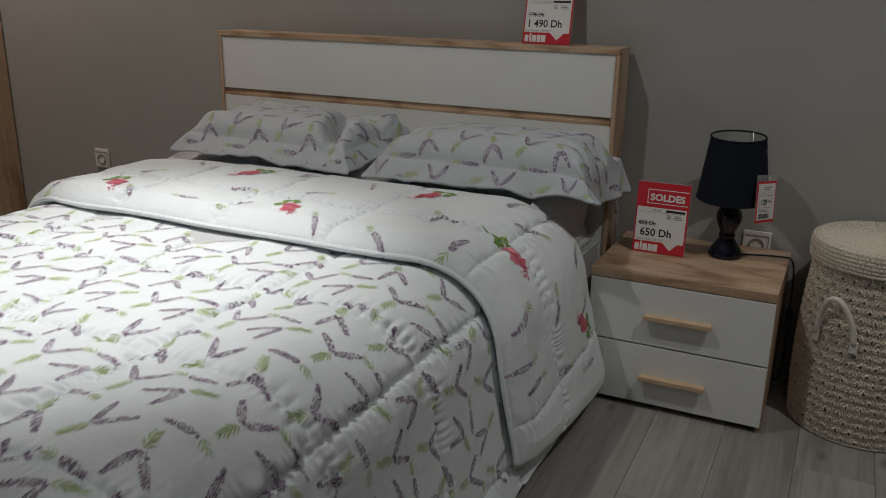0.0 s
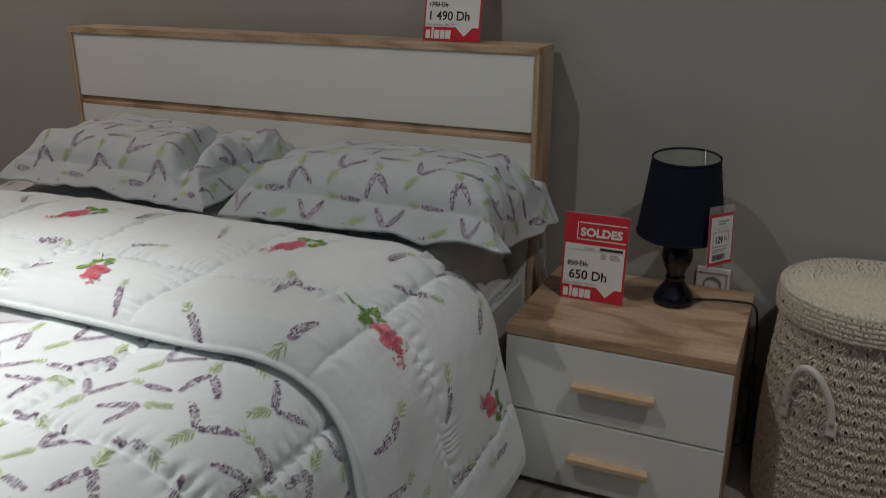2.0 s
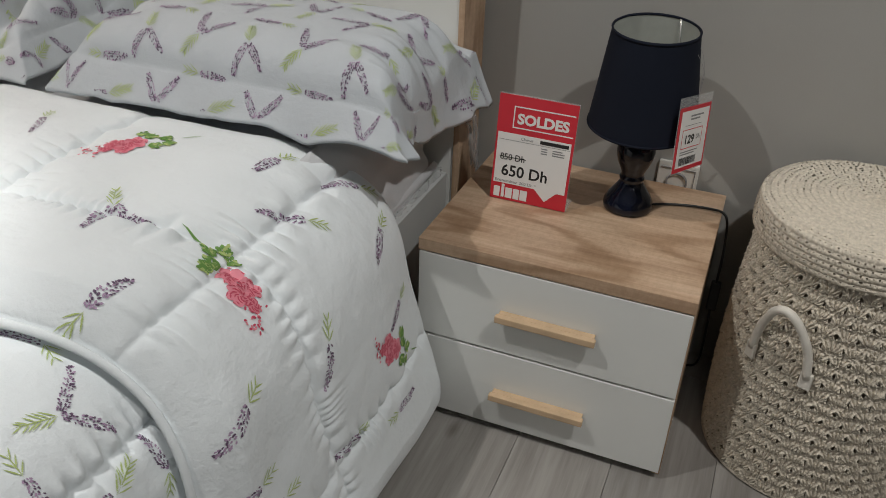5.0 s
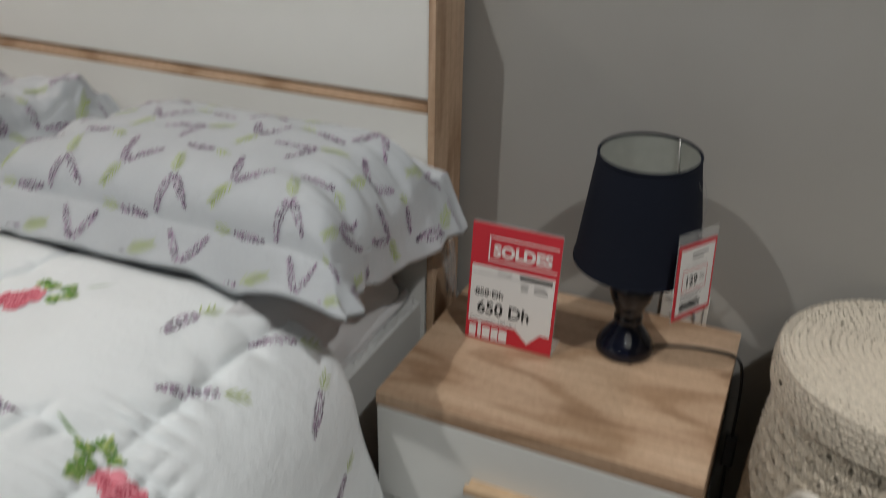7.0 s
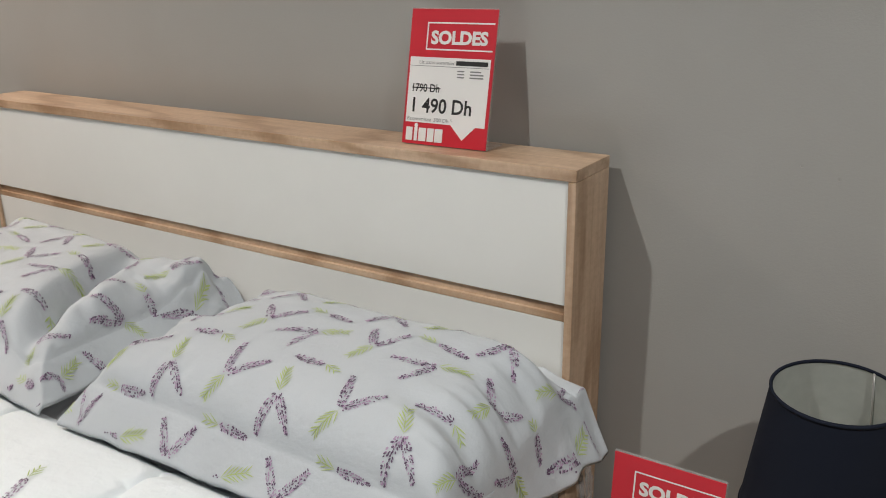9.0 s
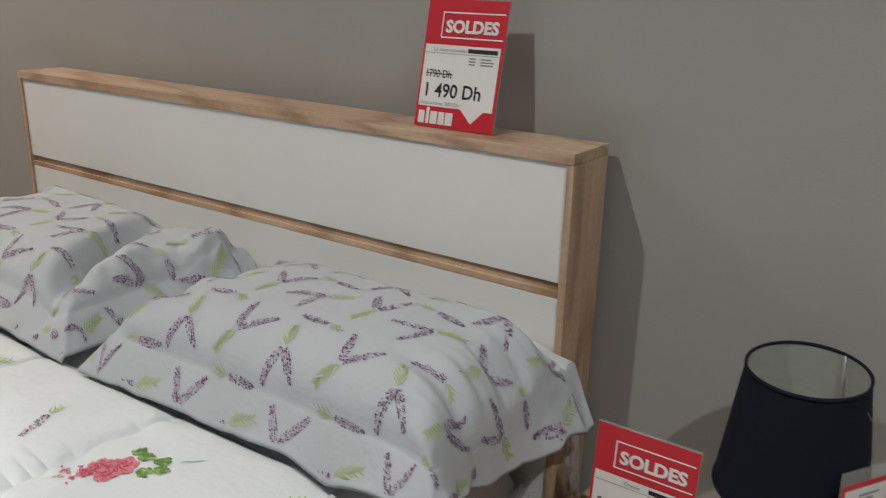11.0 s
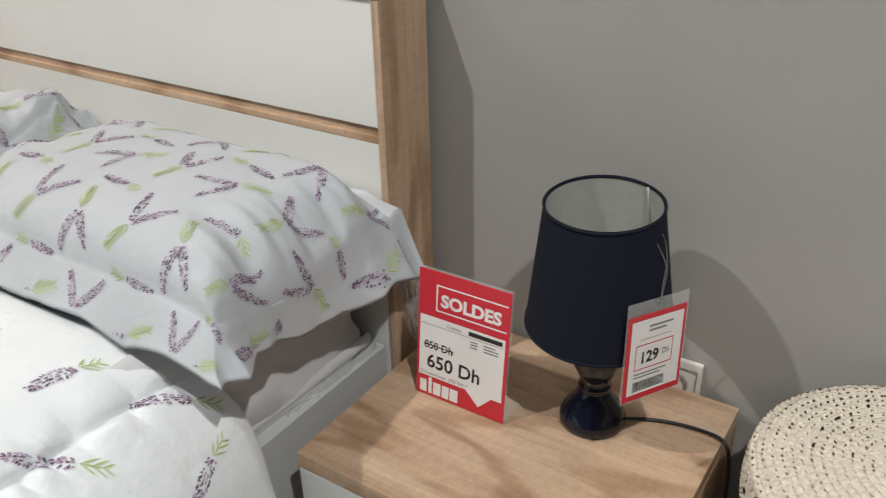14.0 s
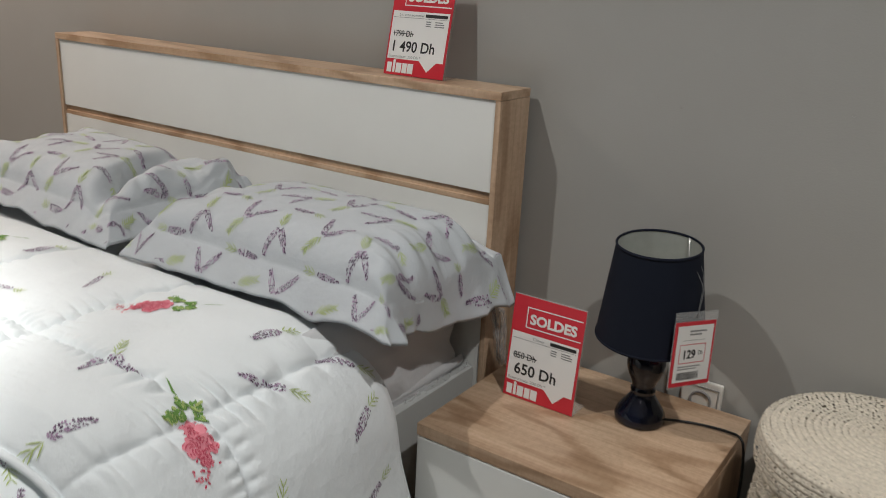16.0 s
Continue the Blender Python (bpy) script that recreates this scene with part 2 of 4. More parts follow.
def tube(points, r, seg=8, smooth_steps=0):
    """A round tube along points, capped."""
    pts = [Vector(p) for p in points]
    for _ in range(smooth_steps):
        out = [pts[0]]
        for a, b in zip(pts, pts[1:]):
            out += [a.lerp(b, 0.25), a.lerp(b, 0.75)]
        pts = out + [pts[-1]]
    verts, faces = [], []
    side = Vector((0.3, 0.2, 0.9))
    for k, p in enumerate(pts):
        d = (pts[min(k + 1, len(pts) - 1)] - pts[max(k - 1, 0)]).normalized()
        u = d.cross(side)
        if u.length < 1e-4:
            u = d.orthogonal()
        u.normalize()
        w = u.cross(d)
        for s in range(seg):
            a = 2 * math.pi * s / seg
            verts.append(p + r * (math.cos(a) * u + math.sin(a) * w))
    for k in range(len(pts) - 1):
        for s in range(seg):
            faces.append((k * seg + s, k * seg + (s + 1) % seg, (k + 1) * seg + (s + 1) % seg, (k + 1) * seg + s))
    faces.append(tuple(range(seg))[::-1])
    faces.append(tuple((len(pts) - 1) * seg + s for s in range(seg)))
    return mesh_from("tube", verts, faces, True)


def vnoise(x, y, seed=0):
    """Smooth value noise on arrays, -1 to 1."""
    x, y = np.asarray(x, float), np.asarray(y, float)
    xi, yi = np.floor(x).astype(int), np.floor(y).astype(int)
    fx, fy = x - xi, y - yi
    fx, fy = fx * fx * (3 - 2 * fx), fy * fy * (3 - 2 * fy)

    def h(i, j):
        n = np.sin(i * 127.1 + j * 311.7 + seed * 74.7) * 43758.5453
        return 2 * (n - np.floor(n)) - 1

    return (h(xi, yi) * (1 - fx) + h(xi + 1, yi) * fx) * (1 - fy) + (h(xi, yi + 1) * (1 - fx) + h(xi + 1, yi + 1) * fx) * fy


def grid_faces(rows, cols, wrap=False):
    f = []
    for j in range(rows - 1):
        for i in range(cols if wrap else cols - 1):
            k = (i + 1) % cols
            f.append((j * cols + i, j * cols + k, (j + 1) * cols + k, (j + 1) * cols + i))
    return f


class Sheet:
    """A grid of points that can be sampled between, to lay the fabric's print on it."""

    def __init__(self, pos, flip=False):
        self.pos = pos
        du, dv = np.gradient(pos, axis=1), np.gradient(pos, axis=0)
        n = np.cross(du, dv)
        n /= np.maximum(np.linalg.norm(n, axis=2, keepdims=True), 1e-9)
        self.nor = -n if flip else n

    def at(self, j, i, lift):
        rows, cols = self.pos.shape[:2]
        j, i = np.clip(j, 0, rows - 1.001), np.clip(i, 0, cols - 1.001)
        a, b = j.astype(int), i.astype(int)
        fj, fi = (j - a)[:, None], (i - b)[:, None]

        def mixed(g):
            return (g[a, b] * (1 - fi) + g[a, b + 1] * fi) * (1 - fj) + (g[a + 1, b] * (1 - fi) + g[a + 1, b + 1] * fi) * fj

        return mixed(self.pos) + lift * mixed(self.nor)


# ---- the fabric's print: small flat shapes in metres ----
RNG = random.Random(7)


def blob(x, y, a, b, ang, n=5):
    c, s = math.cos(ang), math.sin(ang)
    return [(x + a * math.cos(t) * c - b * math.sin(t) * s, y + a * math.cos(t) * s + b * math.sin(t) * c) for t in (2 * math.pi * k / n for k in range(n))]


def lance(x, y, length, width, ang):
    c, s = math.cos(ang), math.sin(ang)
    return [(x + u * length * c - v * width * s, y + u * length * s + v * width * c) for u, v in ((0, 0), (0.35, 0.5), (0.75, 0.35), (1, 0), (0.75, -0.35), (0.35, -0.5))]


def spike(out, x, y, ang, length):
    """One lavender head from its foot at x, y: many small florets in two tones."""
    c, s = math.cos(ang), math.sin(ang)
    rows = int(length / 0.0030)
    bend = RNG.uniform(-0.09, 0.09)
    for k in range(rows):
        f = (k + 0.3) / rows
        w = 0.0051 * (0.40 + 0.75 * math.sin(math.pi * min(1, 0.14 + 0.76 * f))) * (1.05 - 0.35 * f * f)
        for q in (-1.0, -0.34, 0.34, 1.0):
            if RNG.random() < 0.23:
                continue
            u = f * length + RNG.uniform(-0.0012, 0.0012)
            v = q * w + bend * u * u / length * 2 + RNG.uniform(-0.0008, 0.0008)
            r = RNG.uniform(0.75, 1.25)
            out.append((0 if RNG.random() < 0.52 else 1, blob(x + u * c - v * s, y + u * s + v * c, 0.0021 * r, 0.0012 * r, ang + q * 0.8 + RNG.uniform(-0.6, 0.6))))


def leaves(out, x, y, ang, length, pairs=5, blade=0.017):
    """A feathery sprig: pairs of thin blades along a stem."""
    c, s = math.cos(ang), math.sin(ang)
    out.append((2, lance(x, y, length, 0.0018, ang)))
    for k in range(pairs):
        f = 0.04 + 0.74 * k / max(1, pairs - 1)
        for side in (-1, 1):
            g = f + RNG.uniform(-0.03, 0.03)
            out.append((2, lance(x + g * length * c, y + g * length * s, blade * (1.05 - 0.45 * f) * RNG.uniform(0.85, 1.1), 0.0019, ang + side * (0.62 - 0.12 * f) + RNG.uniform(-0.1, 0.1))))


def sprig(out, x, y, leaf_deg, heads, size=1.0):
    """Flower heads (direction in degrees, length) that part from one leafy stem."""
    a = radians(leaf_deg)
    long = len(heads) > 1
    leaves(out, x, y, a, (0.050 if long else 0.027) * size, 6 if long else 3, 0.021 if long else 0.019)
    for deg, length in heads:
        b = radians(deg + RNG.uniform(-3, 3))
        spike(out, x + 0.004 * math.cos(b), y + 0.004 * math.sin(b), b, length * size)


def bouquet(out, x, y, ang, size=1.0):
    """Roses with lobed leaves: the leaves lie along ang."""
    c, s = math.cos(ang), math.sin(ang)

    def put(u, v):
        return x + (u * c - v * s) * size, y + (u * s + v * c) * size

    for u, v, r in ((-0.044, -0.004, 0.011), (-0.018, -0.016, 0.014), (-0.030, 0.010, 0.016), (0.0, 0.0, 0.019)):
        # pale petals round the heart, their folds in deeper red
        for k in range(6):
            a = k * 1.047 + u * 90
            px, py = put(u + 0.58 * r * math.cos(a), v + 0.58 * r * math.sin(a))
            out.append((5, blob(px, py, 0.62 * r * size, 0.46 * r * size, a + ang + 0.5, 9)))
        for k in range(int(3300 * r)):
            f = (k + 0.5) / int(3300 * r)
            a, d = k * 2.39996, r * f ** 0.75 * 1.05
            if math.sin(6 * (a - u * 90)) > 0.2 and f > 0.35:
                continue
            px, py = put(u + d * math.cos(a), v + d * math.sin(a))
            out.append((4, lance(px, py, 0.0062 * size, 0.0020 * size, a + ang + 1.3 + RNG.uniform(-0.5, 0.5))))
    for k in range(22):
        px, py = put(-0.050 - 0.0014 * k + RNG.uniform(-0.006, 0.006), RNG.gauss(0.0, 0.011) * (1 - k / 60))
        out.append((4 + k % 2, blob(px, py, 0.0032 * size, 0.0018 * size, RNG.uniform(0, 3), 6)))
    for u, v, a in ((0.018, 0.008, 0.6), (0.020, -0.012, -0.6), (0.038, 0.004, 0.05), (0.014, 0.020, 1.2), (0.040, -0.014, -0.4)):
        for k in range(48):
            d, b = RNG.uniform(0.001, 0.021), RNG.uniform(-0.75, 0.75)
            edge = 0.012 + 0.008 * abs(math.cos(2.1 * b))
            if d > edge:
                continue
            px, py = put(u + d * math.cos(a + b), v + d * math.sin(a + b))
            out.append((2 if (k + int(b * 4)) % 4 == 0 else 3, lance(px, py, 0.0078 * size, 0.0050 * size, ang + a + b)))
    px, py = put(0.07, 0.0)
    out.append((3, lance(px, py, 0.040 * size, 0.0025, ang + 0.1)))


# the fabric's repeat: place, direction of the leaves, heads
TILE_W = 0.204
TILE = ((0.000, 0.000, 110, ((-106, 0.062), (-48, 0.061))),
        (0.102, 0.006, 244, ((110, 0.064), (46, 0.062))),
        (0.155, 0.152, 22, ((204, 0.064), (258, 0.060))),
        (0.052, 0.146, 258, ((128, 0.056), (56, 0.058))),
        (0.120, -0.069, 172, ((-4, 0.052),)),
        (0.030, 0.074, -25, ((186, 0.052),)))


def dense_print(u0, u1, v0, v1, start, skew=0.0, repeat=0.281):
    """The repeat of sprigs over a stretch of cloth, one repeat lying at start."""
    out = []
    for a in range(math.floor((u0 - start[0]) / TILE_W) - 2, math.ceil((u1 - start[0]) / TILE_W) + 2):
        for b in range(math.floor((v0 - start[1]) / repeat) - 2, math.ceil((v1 - start[1]) / repeat) + 2):
            for x, y, leaf_deg, heads in TILE:
                py = start[1] + b * repeat + y + RNG.uniform(-0.003, 0.003)
                px = start[0] + a * TILE_W + x + skew * (py - start[1]) + RNG.uniform(-0.003, 0.003)
                if u0 < px < u1 and v0 < py < v1:
                    sprig(out, px, py, leaf_deg + RNG.uniform(-5, 5), heads)
    return out


def cut(shapes, u0, u1, v0, v1):
    """Drops what the cloth's edge cuts off."""
    return [(m, p) for m, p in shapes if all(u0 < x < u1 and v0 < y < v1 for x, y in p)]


PRINT_MATS = (PURPLE_D, PURPLE_M, LEAF_L, LEAF_D, ROSE, ROSE_L)


def lay_print(name, shapes, to_grid, sheet, parent, lift=0.0011):
    """Lays flat shapes on a sheet as one thin printed layer."""
    verts, faces, ids, k = [], [], [], 0
    for mat, poly in shapes:
        verts += poly
        faces.append(tuple(range(k, k + len(poly))))
        ids.append(mat)
        k += len(poly)
    uv = np.array(verts)
    j, i = to_grid(uv[:, 0], uv[:, 1])
    extra = np.repeat([0.00012 * (n % 4) + (0.0006 if m == 4 else 0.0) for n, (m, _) in enumerate(shapes)], [len(p) for _, p in shapes])
    pts = sheet.at(j, i, 0.0) + (sheet.at(j, i, 1.0) - sheet.at(j, i, 0.0)) * (lift + extra)[:, None]
    me = mesh_from(name, pts, faces, False, PRINT_MATS, ids)
    return part(name, me, None, parent, "printed lavender sprigs")


# ---- setting ----
WALL_Y = 2.667
X0, X1, Y0, CEIL_Z = -4.6, 2.6, -3.2, 2.86


def structure(name, bm, mat, label, category):
    ob = part(name, bm, mat, None)
    return tagged(ob, label, category, kind="structure")


structure("wall_north", box(X0 - 0.1, X1 + 0.1, WALL_Y, WALL_Y + 0.12, -0.02, CEIL_Z), WALL, "warm grey painted plaster wall behind the bed", "wall")
structure("wall_west", box(X0 - 0.1, X0, Y0, WALL_Y, -0.02, CEIL_Z), WALL, "plain grey painted side wall", "wall")
structure("wall_east", box(X1, X1 + 0.1, Y0, WALL_Y, -0.02, CEIL_Z), WALL, "plain grey painted side wall", "wall")
structure("wall_south", box(X0 - 0.1, X1 + 0.1, Y0 - 0.1, Y0, -0.02, CEIL_Z), WALL, "plain grey painted wall across the room", "wall")
structure("ceiling", box(X0 - 0.1, X1 + 0.1, Y0 - 0.1, WALL_Y + 0.12, CEIL_Z + 0.002, CEIL_Z + 0.1), CEIL, "white painted ceiling", "ceiling")
floor = structure("floor", box(X0 - 0.1, X1 + 0.1, Y0 - 0.1, WALL_Y + 0.1, -0.10, -0.010), plain("joint_grey", (0.16, 0.15, 0.14), 0.8), "grey wood-look laminate plank floor", "floor")

# small nail holes in the plaster
for x, z in ((0.005, 1.038), (-0.350, 1.027), (-0.30, 1.013)):
    ob = part("nail_hole", lathe([(0.0, -0.0008), (0.0022, -0.0008), (0.0026, 0.0)], 10), plain("nail_hole_dust", (0.30, 0.27, 0.22), 0.9), None)
    ob.matrix_world = pose(x, WALL_Y - 0.0006, z, 90, 0, 0)
    tagged(ob, "small filled nail hole in the grey wall", "nail hole", "nail holes", "structure")


def wall_socket(x, z, label):
    t = thing("wall_socket", (x, WALL_Y, z), label, "socket", "wall sockets")
    part("cover_plate", box(-0.042, 0.042, -0.009, 0.0, -0.042, 0.042, 0.003), SOCKET, t)
    cup = part("socket_cup", lathe([(0.023, 0.0), (0.023, 0.004), (0.019, 0.004), (0.018, -0.004), (0.0, -0.004)], 28), INK_GREY, t, "dark recessed socket cup")
    cup.matrix_local = pose(0, -0.0095, -0.003, 90, 0, 0)
    part("rim", box(-0.036, 0.036, -0.0115, -0.0095, 0.028, 0.0295), INK_GREY, t)
    part("rim", box(0.034, 0.0355, -0.0115, -0.0095, -0.034, 0.028), INK_GREY, t)
    return t


wall_socket(-3.000, 0.420, "ivory plastic wall socket on the bare grey wall")
wall_socket(-0.175, 0.428, "ivory plastic wall socket half hidden behind the table lamp")


# ---- wardrobe far along the wall ----
def wardrobe():
    t = thing("wardrobe", (-3.875, 2.36, 0), "tall oak-effect wooden wardrobe standing against the wall", "wardrobe")
    part("side_panel", box(0.30, 0.32, -0.29, 0.30, 0, 2.05, 0.001), OAK_Z, t)
    part("side_panel", box(-0.32, -0.30, -0.29, 0.30, 0, 2.05, 0.001), OAK_Z, t)
    part("top_panel", box(-0.30, 0.30, -0.29, 0.30, 2.03, 2.05), OAK_X, t)
    part("bottom_panel", box(-0.30, 0.30, -0.29, 0.30, 0.06, 0.08), OAK_X, t)
    part("back_panel", box(-0.30, 0.30, 0.292, 0.298, 0.08, 2.03), OAK_Z, t)
    part("door", box(-0.318, -0.002, -0.31, -0.292, 0.08, 2.045, 0.001), OAK_Z, t)
    part("door", box(0.002, 0.318, -0.31, -0.292, 0.08, 2.045, 0.001), OAK_Z, t)


wardrobe()


# ---- bed ----
BX = -1.387
bed = thing("double_bed", (BX, 1.6, 0), "double bed with oak-effect framed white headboard", "bed")


def bpart(name, x0, x1, y0, y1, z0, z1, mat, bevel=0.0012, label="", parent=None):
    return part(name, box(x0 - BX, x1 - BX, y0 - 1.6, y1 - 1.6, z0, z1, bevel), mat, parent or bed, label)


HX0, HX1, HF, HB, HT = -2.172, -0.622, 2.525, 2.646, 1.018
head = bpart("headboard", HX0 + 0.014, HX1 - 0.014, HB - 0.018, HB, 0.10, HT - 0.018, OAK_X, label="oak-effect headboard box with white panels")
bpart("side_board", HX0, HX0 + 0.0130, HF, HB, 0.0, HT - 0.0185, OAK_Z, parent=head)
bpart("side_board", HX1 - 0.0130, HX1, HF, HB, 0.0, HT - 0.0185, OAK_Z, parent=head)
bpart("top_board", HX0, HX1, HF, HB, HT - 0.018, HT, OAK_X, parent=head)
bpart("upper_panel", HX0 + 0.0135, HX1 - 0.0135, HF + 0.005, HF + 0.030, 0.806, HT - 0.0185, WHITE, label="white headboard panel", parent=head)
bpart("groove_board", HX0 + 0.0135, HX1 - 0.0135, HF + 0.011, HF + 0.036, 0.765, 0.816, OAK_X, label="recessed oak-effect groove", parent=head)
bpart("groove_lip", HX0 + 0.0135, HX1 - 0.0135, HF + 0.005, HF + 0.0295, 0.7795, 0.791, OAK_X, parent=head)
bpart("lower_panel", HX0 + 0.0135, HX1 - 0.0135, HF + 0.005, HF + 0.030, 0.30, 0.779, WHITE, label="white headboard panel", parent=head)
bpart("side_rail", -0.669, -0.646, 0.56, HF - 0.001, 0.12, 0.405, RAIL, label="grey-white bed side board")
bpart("side_rail", -2.107, -2.084, 0.56, HF - 0.001, 0.12, 0.405, RAIL, label="grey-white bed side board")
bpart("foot_rail", -2.107, -0.646, 0.537, 0.5595, 0.06, 0.405, RAIL)
bpart("slat_base", -2.083, -0.691, 0.561, HF - 0.002, 0.30, 0.352, OAK_X)
for x in (-2.084, -0.742):
    bpart("leg", x, x + 0.05, 0.58, 0.63, 0.0, 0.12, OAK_Z)


def mattress():
    """A mattress in a loose grey sheet, its side puckered."""
    t = thing("mattress", (BX, 1.535, 0.352), "mattress in a wrinkled grey fitted sheet", "mattress")
    n, rows = 420, 26
    hx, hy, h = 0.718, 0.984, 0.192
    verts = []
    per = []
    for k in range(n):
        a = 2 * math.pi * k / n
        c, s = math.cos(a), math.sin(a)
        e = 0.07
        per.append((hx * math.copysign(abs(c) ** e, c), hy * math.copysign(abs(s) ** e, s)))
    ring = np.array(per)
    dist = np.concatenate([[0], np.cumsum(np.linalg.norm(np.diff(ring, axis=0), axis=1))])
    for r in range(rows):
        f = r / (rows - 1)
        z = h * f
        inset = 0.036 * (1 - min(1, max(0, (f - 0.20) / 0.16))) + 0.115 * max(0, (f - 0.36) / 0.64) ** 1.4
        fold = 0.013 * vnoise(dist * 7 + 5.0 * f, f * 2.0 + dist * 0.5, 3) * (1 - f * 0.4) + 0.011 * vnoise(dist * 14 + 9 * f, f * 2, 5) * (1 - f) ** 0.5
        for (x, y), d in zip(per, fold):
            l = math.hypot(x, y)
            full = min(1, max(0, (y - 0.50) / 0.14))
            swag = 0.015 * abs(math.sin(6.0 * f + 1.7 * y + 0.4 * math.sin(9 * y))) * math.sin(math.pi * min(1, f * 1.1)) ** 2
            back = inset * (1 - full) + full * (-0.014 * math.sin(math.pi * min(1, f * 1.2)) + 0.010 * f + 0.050 * max(0, (f - 0.75) / 0.25) ** 2.2 + swag) - d
            verts.append((x * (1 - back / l), y * (1 - back / l), z + 0.098 * full * f - (0.004 if r == rows - 1 else 0)))
    faces = grid_faces(rows, n, True)
    faces.append(tuple((rows - 1) * n + k for k in range(n)))
    faces.append(tuple(range(n))[::-1])
    part("sheet", mesh_from("mattress", verts, faces, True), SHEET, t)
    # the sheet's loose hem over the side board
    us, vs = 130, 8
    verts = []
    for j in range(vs):
        for i in range(us):
            y = 0.30 + 0.675 * i / (us - 1)
            f = j / (vs - 1)
            w = vnoise(y * 14, f * 1.5, 9)
            verts.append((0.716 + 0.007 * math.sin(3.1 * f) + 0.004 * w * f, y, 0.082 - 0.026 * f - 0.008 * f * vnoise(y * 5, 0.5, 4)))
    part("loose_hem", mesh_from("hem", verts, grid_faces(vs, us), True), SHEET, t)


mattress()


# crumpled wrapping film between mattress and side board, and by the headboard
def film_strip(name, p0, p1, w, drop, seed, label):
    us, vs = 60, 9
    a, b = np.array(p0), np.array(p1)
    verts = []
    for j in range(vs):
        for i in range(us):
            f, g = i / (us - 1), j / (vs - 1)
            q = a + (b - a) * f
            n1, n2 = vnoise(f * 16, g * 3, seed), vnoise(f * 34 + 9, g * 6, seed + 1)
            verts.append((q[0] + w * g + 0.005 * n1 + 0.003 * n2, q[1] + 0.004 * n2, q[2] - drop * g * g + 0.006 * n2 * g + 0.004 * n1))
    ob = part(name, mesh_from(name, verts, grid_faces(vs, us), True), FILM, None)
    return tagged(ob, label, "plastic film")


film_strip("wrapping_film", (-0.668, 2.28, 0.409), (-0.664, 2.515, 0.420), 0.014, 0.010, 21, "crumpled clear wrapping film stuck to the bed's side board")
film_strip("wrapping_film", (-0.618, 2.530, 0.565), (-0.612, 2.585, 0.53), 0.016, 0.13, 27, "crumpled clear wrapping film hanging beside the headboard")


# ---- duvet ----
TOP_A, BEND_R, BEND = 0.555, 0.20, radians(77)


def cross_table(z_top):
    s = np.linspace(0, 1.6, 1601)
    phi = np.clip((s - TOP_A) / BEND_R, 0, BEND)
    step = s[1] - s[0]
    x = np.concatenate([[0], np.cumsum(np.cos(phi[:-1]) * step)])
    z = z_top - np.concatenate([[0], np.cumsum(np.sin(phi[:-1]) * step)])
    return s, x, z, phi


def cross(s, n, z_top):
    """Place and outward shift n on the cross-section over the bed; s runs from the middle."""
    ts, tx, tz, tp = cross_table(z_top)
    q = np.abs(s)
    x, z, p = np.interp(q, ts, tx), np.interp(q, ts, tz), np.interp(q, ts, tp)
    return BX + np.sign(s) * (x + n * np.sin(p)), z + n * np.cos(p)


def puffs(s, y, y_seam, ls=0.35, ly=0.34, depth=0.020):
    """Quilted squares: plump, smooth panels that fall to stitched seams with short puckers along them."""
    s = s + 0.006 * vnoise(y * 7, s * 2, 41)
    y = y + 0.006 * vnoise(s * 7, y * 2, 42)
    ds = np.abs((s / ls + 0.5) % 1.0 - 0.5) * ls
    dy = np.abs(((y - y_seam) / ly + 0.5) % 1.0 - 0.5) * ly
    cell_s, cell_y = np.floor(s / ls), np.floor((y - y_seam) / ly)

    def swell(d):
        return 0.60 * (1 - np.exp(-d / 0.006)) + 0.40 * (1 - np.exp(-d / 0.050))

    def pucker(d, along, side, seed):
        """Short folds running out from a seam, each of its own width, length and height."""
        warp = along + 0.006 * vnoise(along * 30, side * 5.1, seed)
        n = np.abs(np.sin(np.pi * (warp * 40 + 1.5 * vnoise(along * 15, side * 7.3, seed + 1)))) * 1.5 - 0.95 + 0.4 * vnoise(warp * 31, side * 3.3, seed + 2)
        reach = 0.0095 + 0.0055 * vnoise(along * 25, side * 2.7, seed + 3)
        x = d / reach
        return n * (x * np.exp(1 - x)) ** 1.3 * (0.75 + 0.5 * vnoise(along * 5, side * 1.9, seed + 4))

    h = depth * swell(ds) * swell(dy) / 0.8
    away_s, away_y = 1 - np.exp(-(dy / 0.02) ** 2), 1 - np.exp(-(ds / 0.02) ** 2)
    h = h + 0.0085 * pucker(ds, y, cell_s, 50) * away_s + 0.0085 * pucker(dy, s, cell_y, 60) * away_y
    h = h + 0.004 * vnoise(s * 5, y * 5, 13) + 0.0030 * vnoise(s * 11 + y * 7, y * 10 - s * 5, 14) + 0.0012 * vnoise(s * 31 + y * 12, y * 27 - s * 9, 19)
    return h


duvet = thing("duvet", (BX, 1.2, 0.57), "white quilted duvet printed with lavender sprigs, folded back at the head", "duvet")
ORIGIN = np.array((BX, 1.2, 0.57))


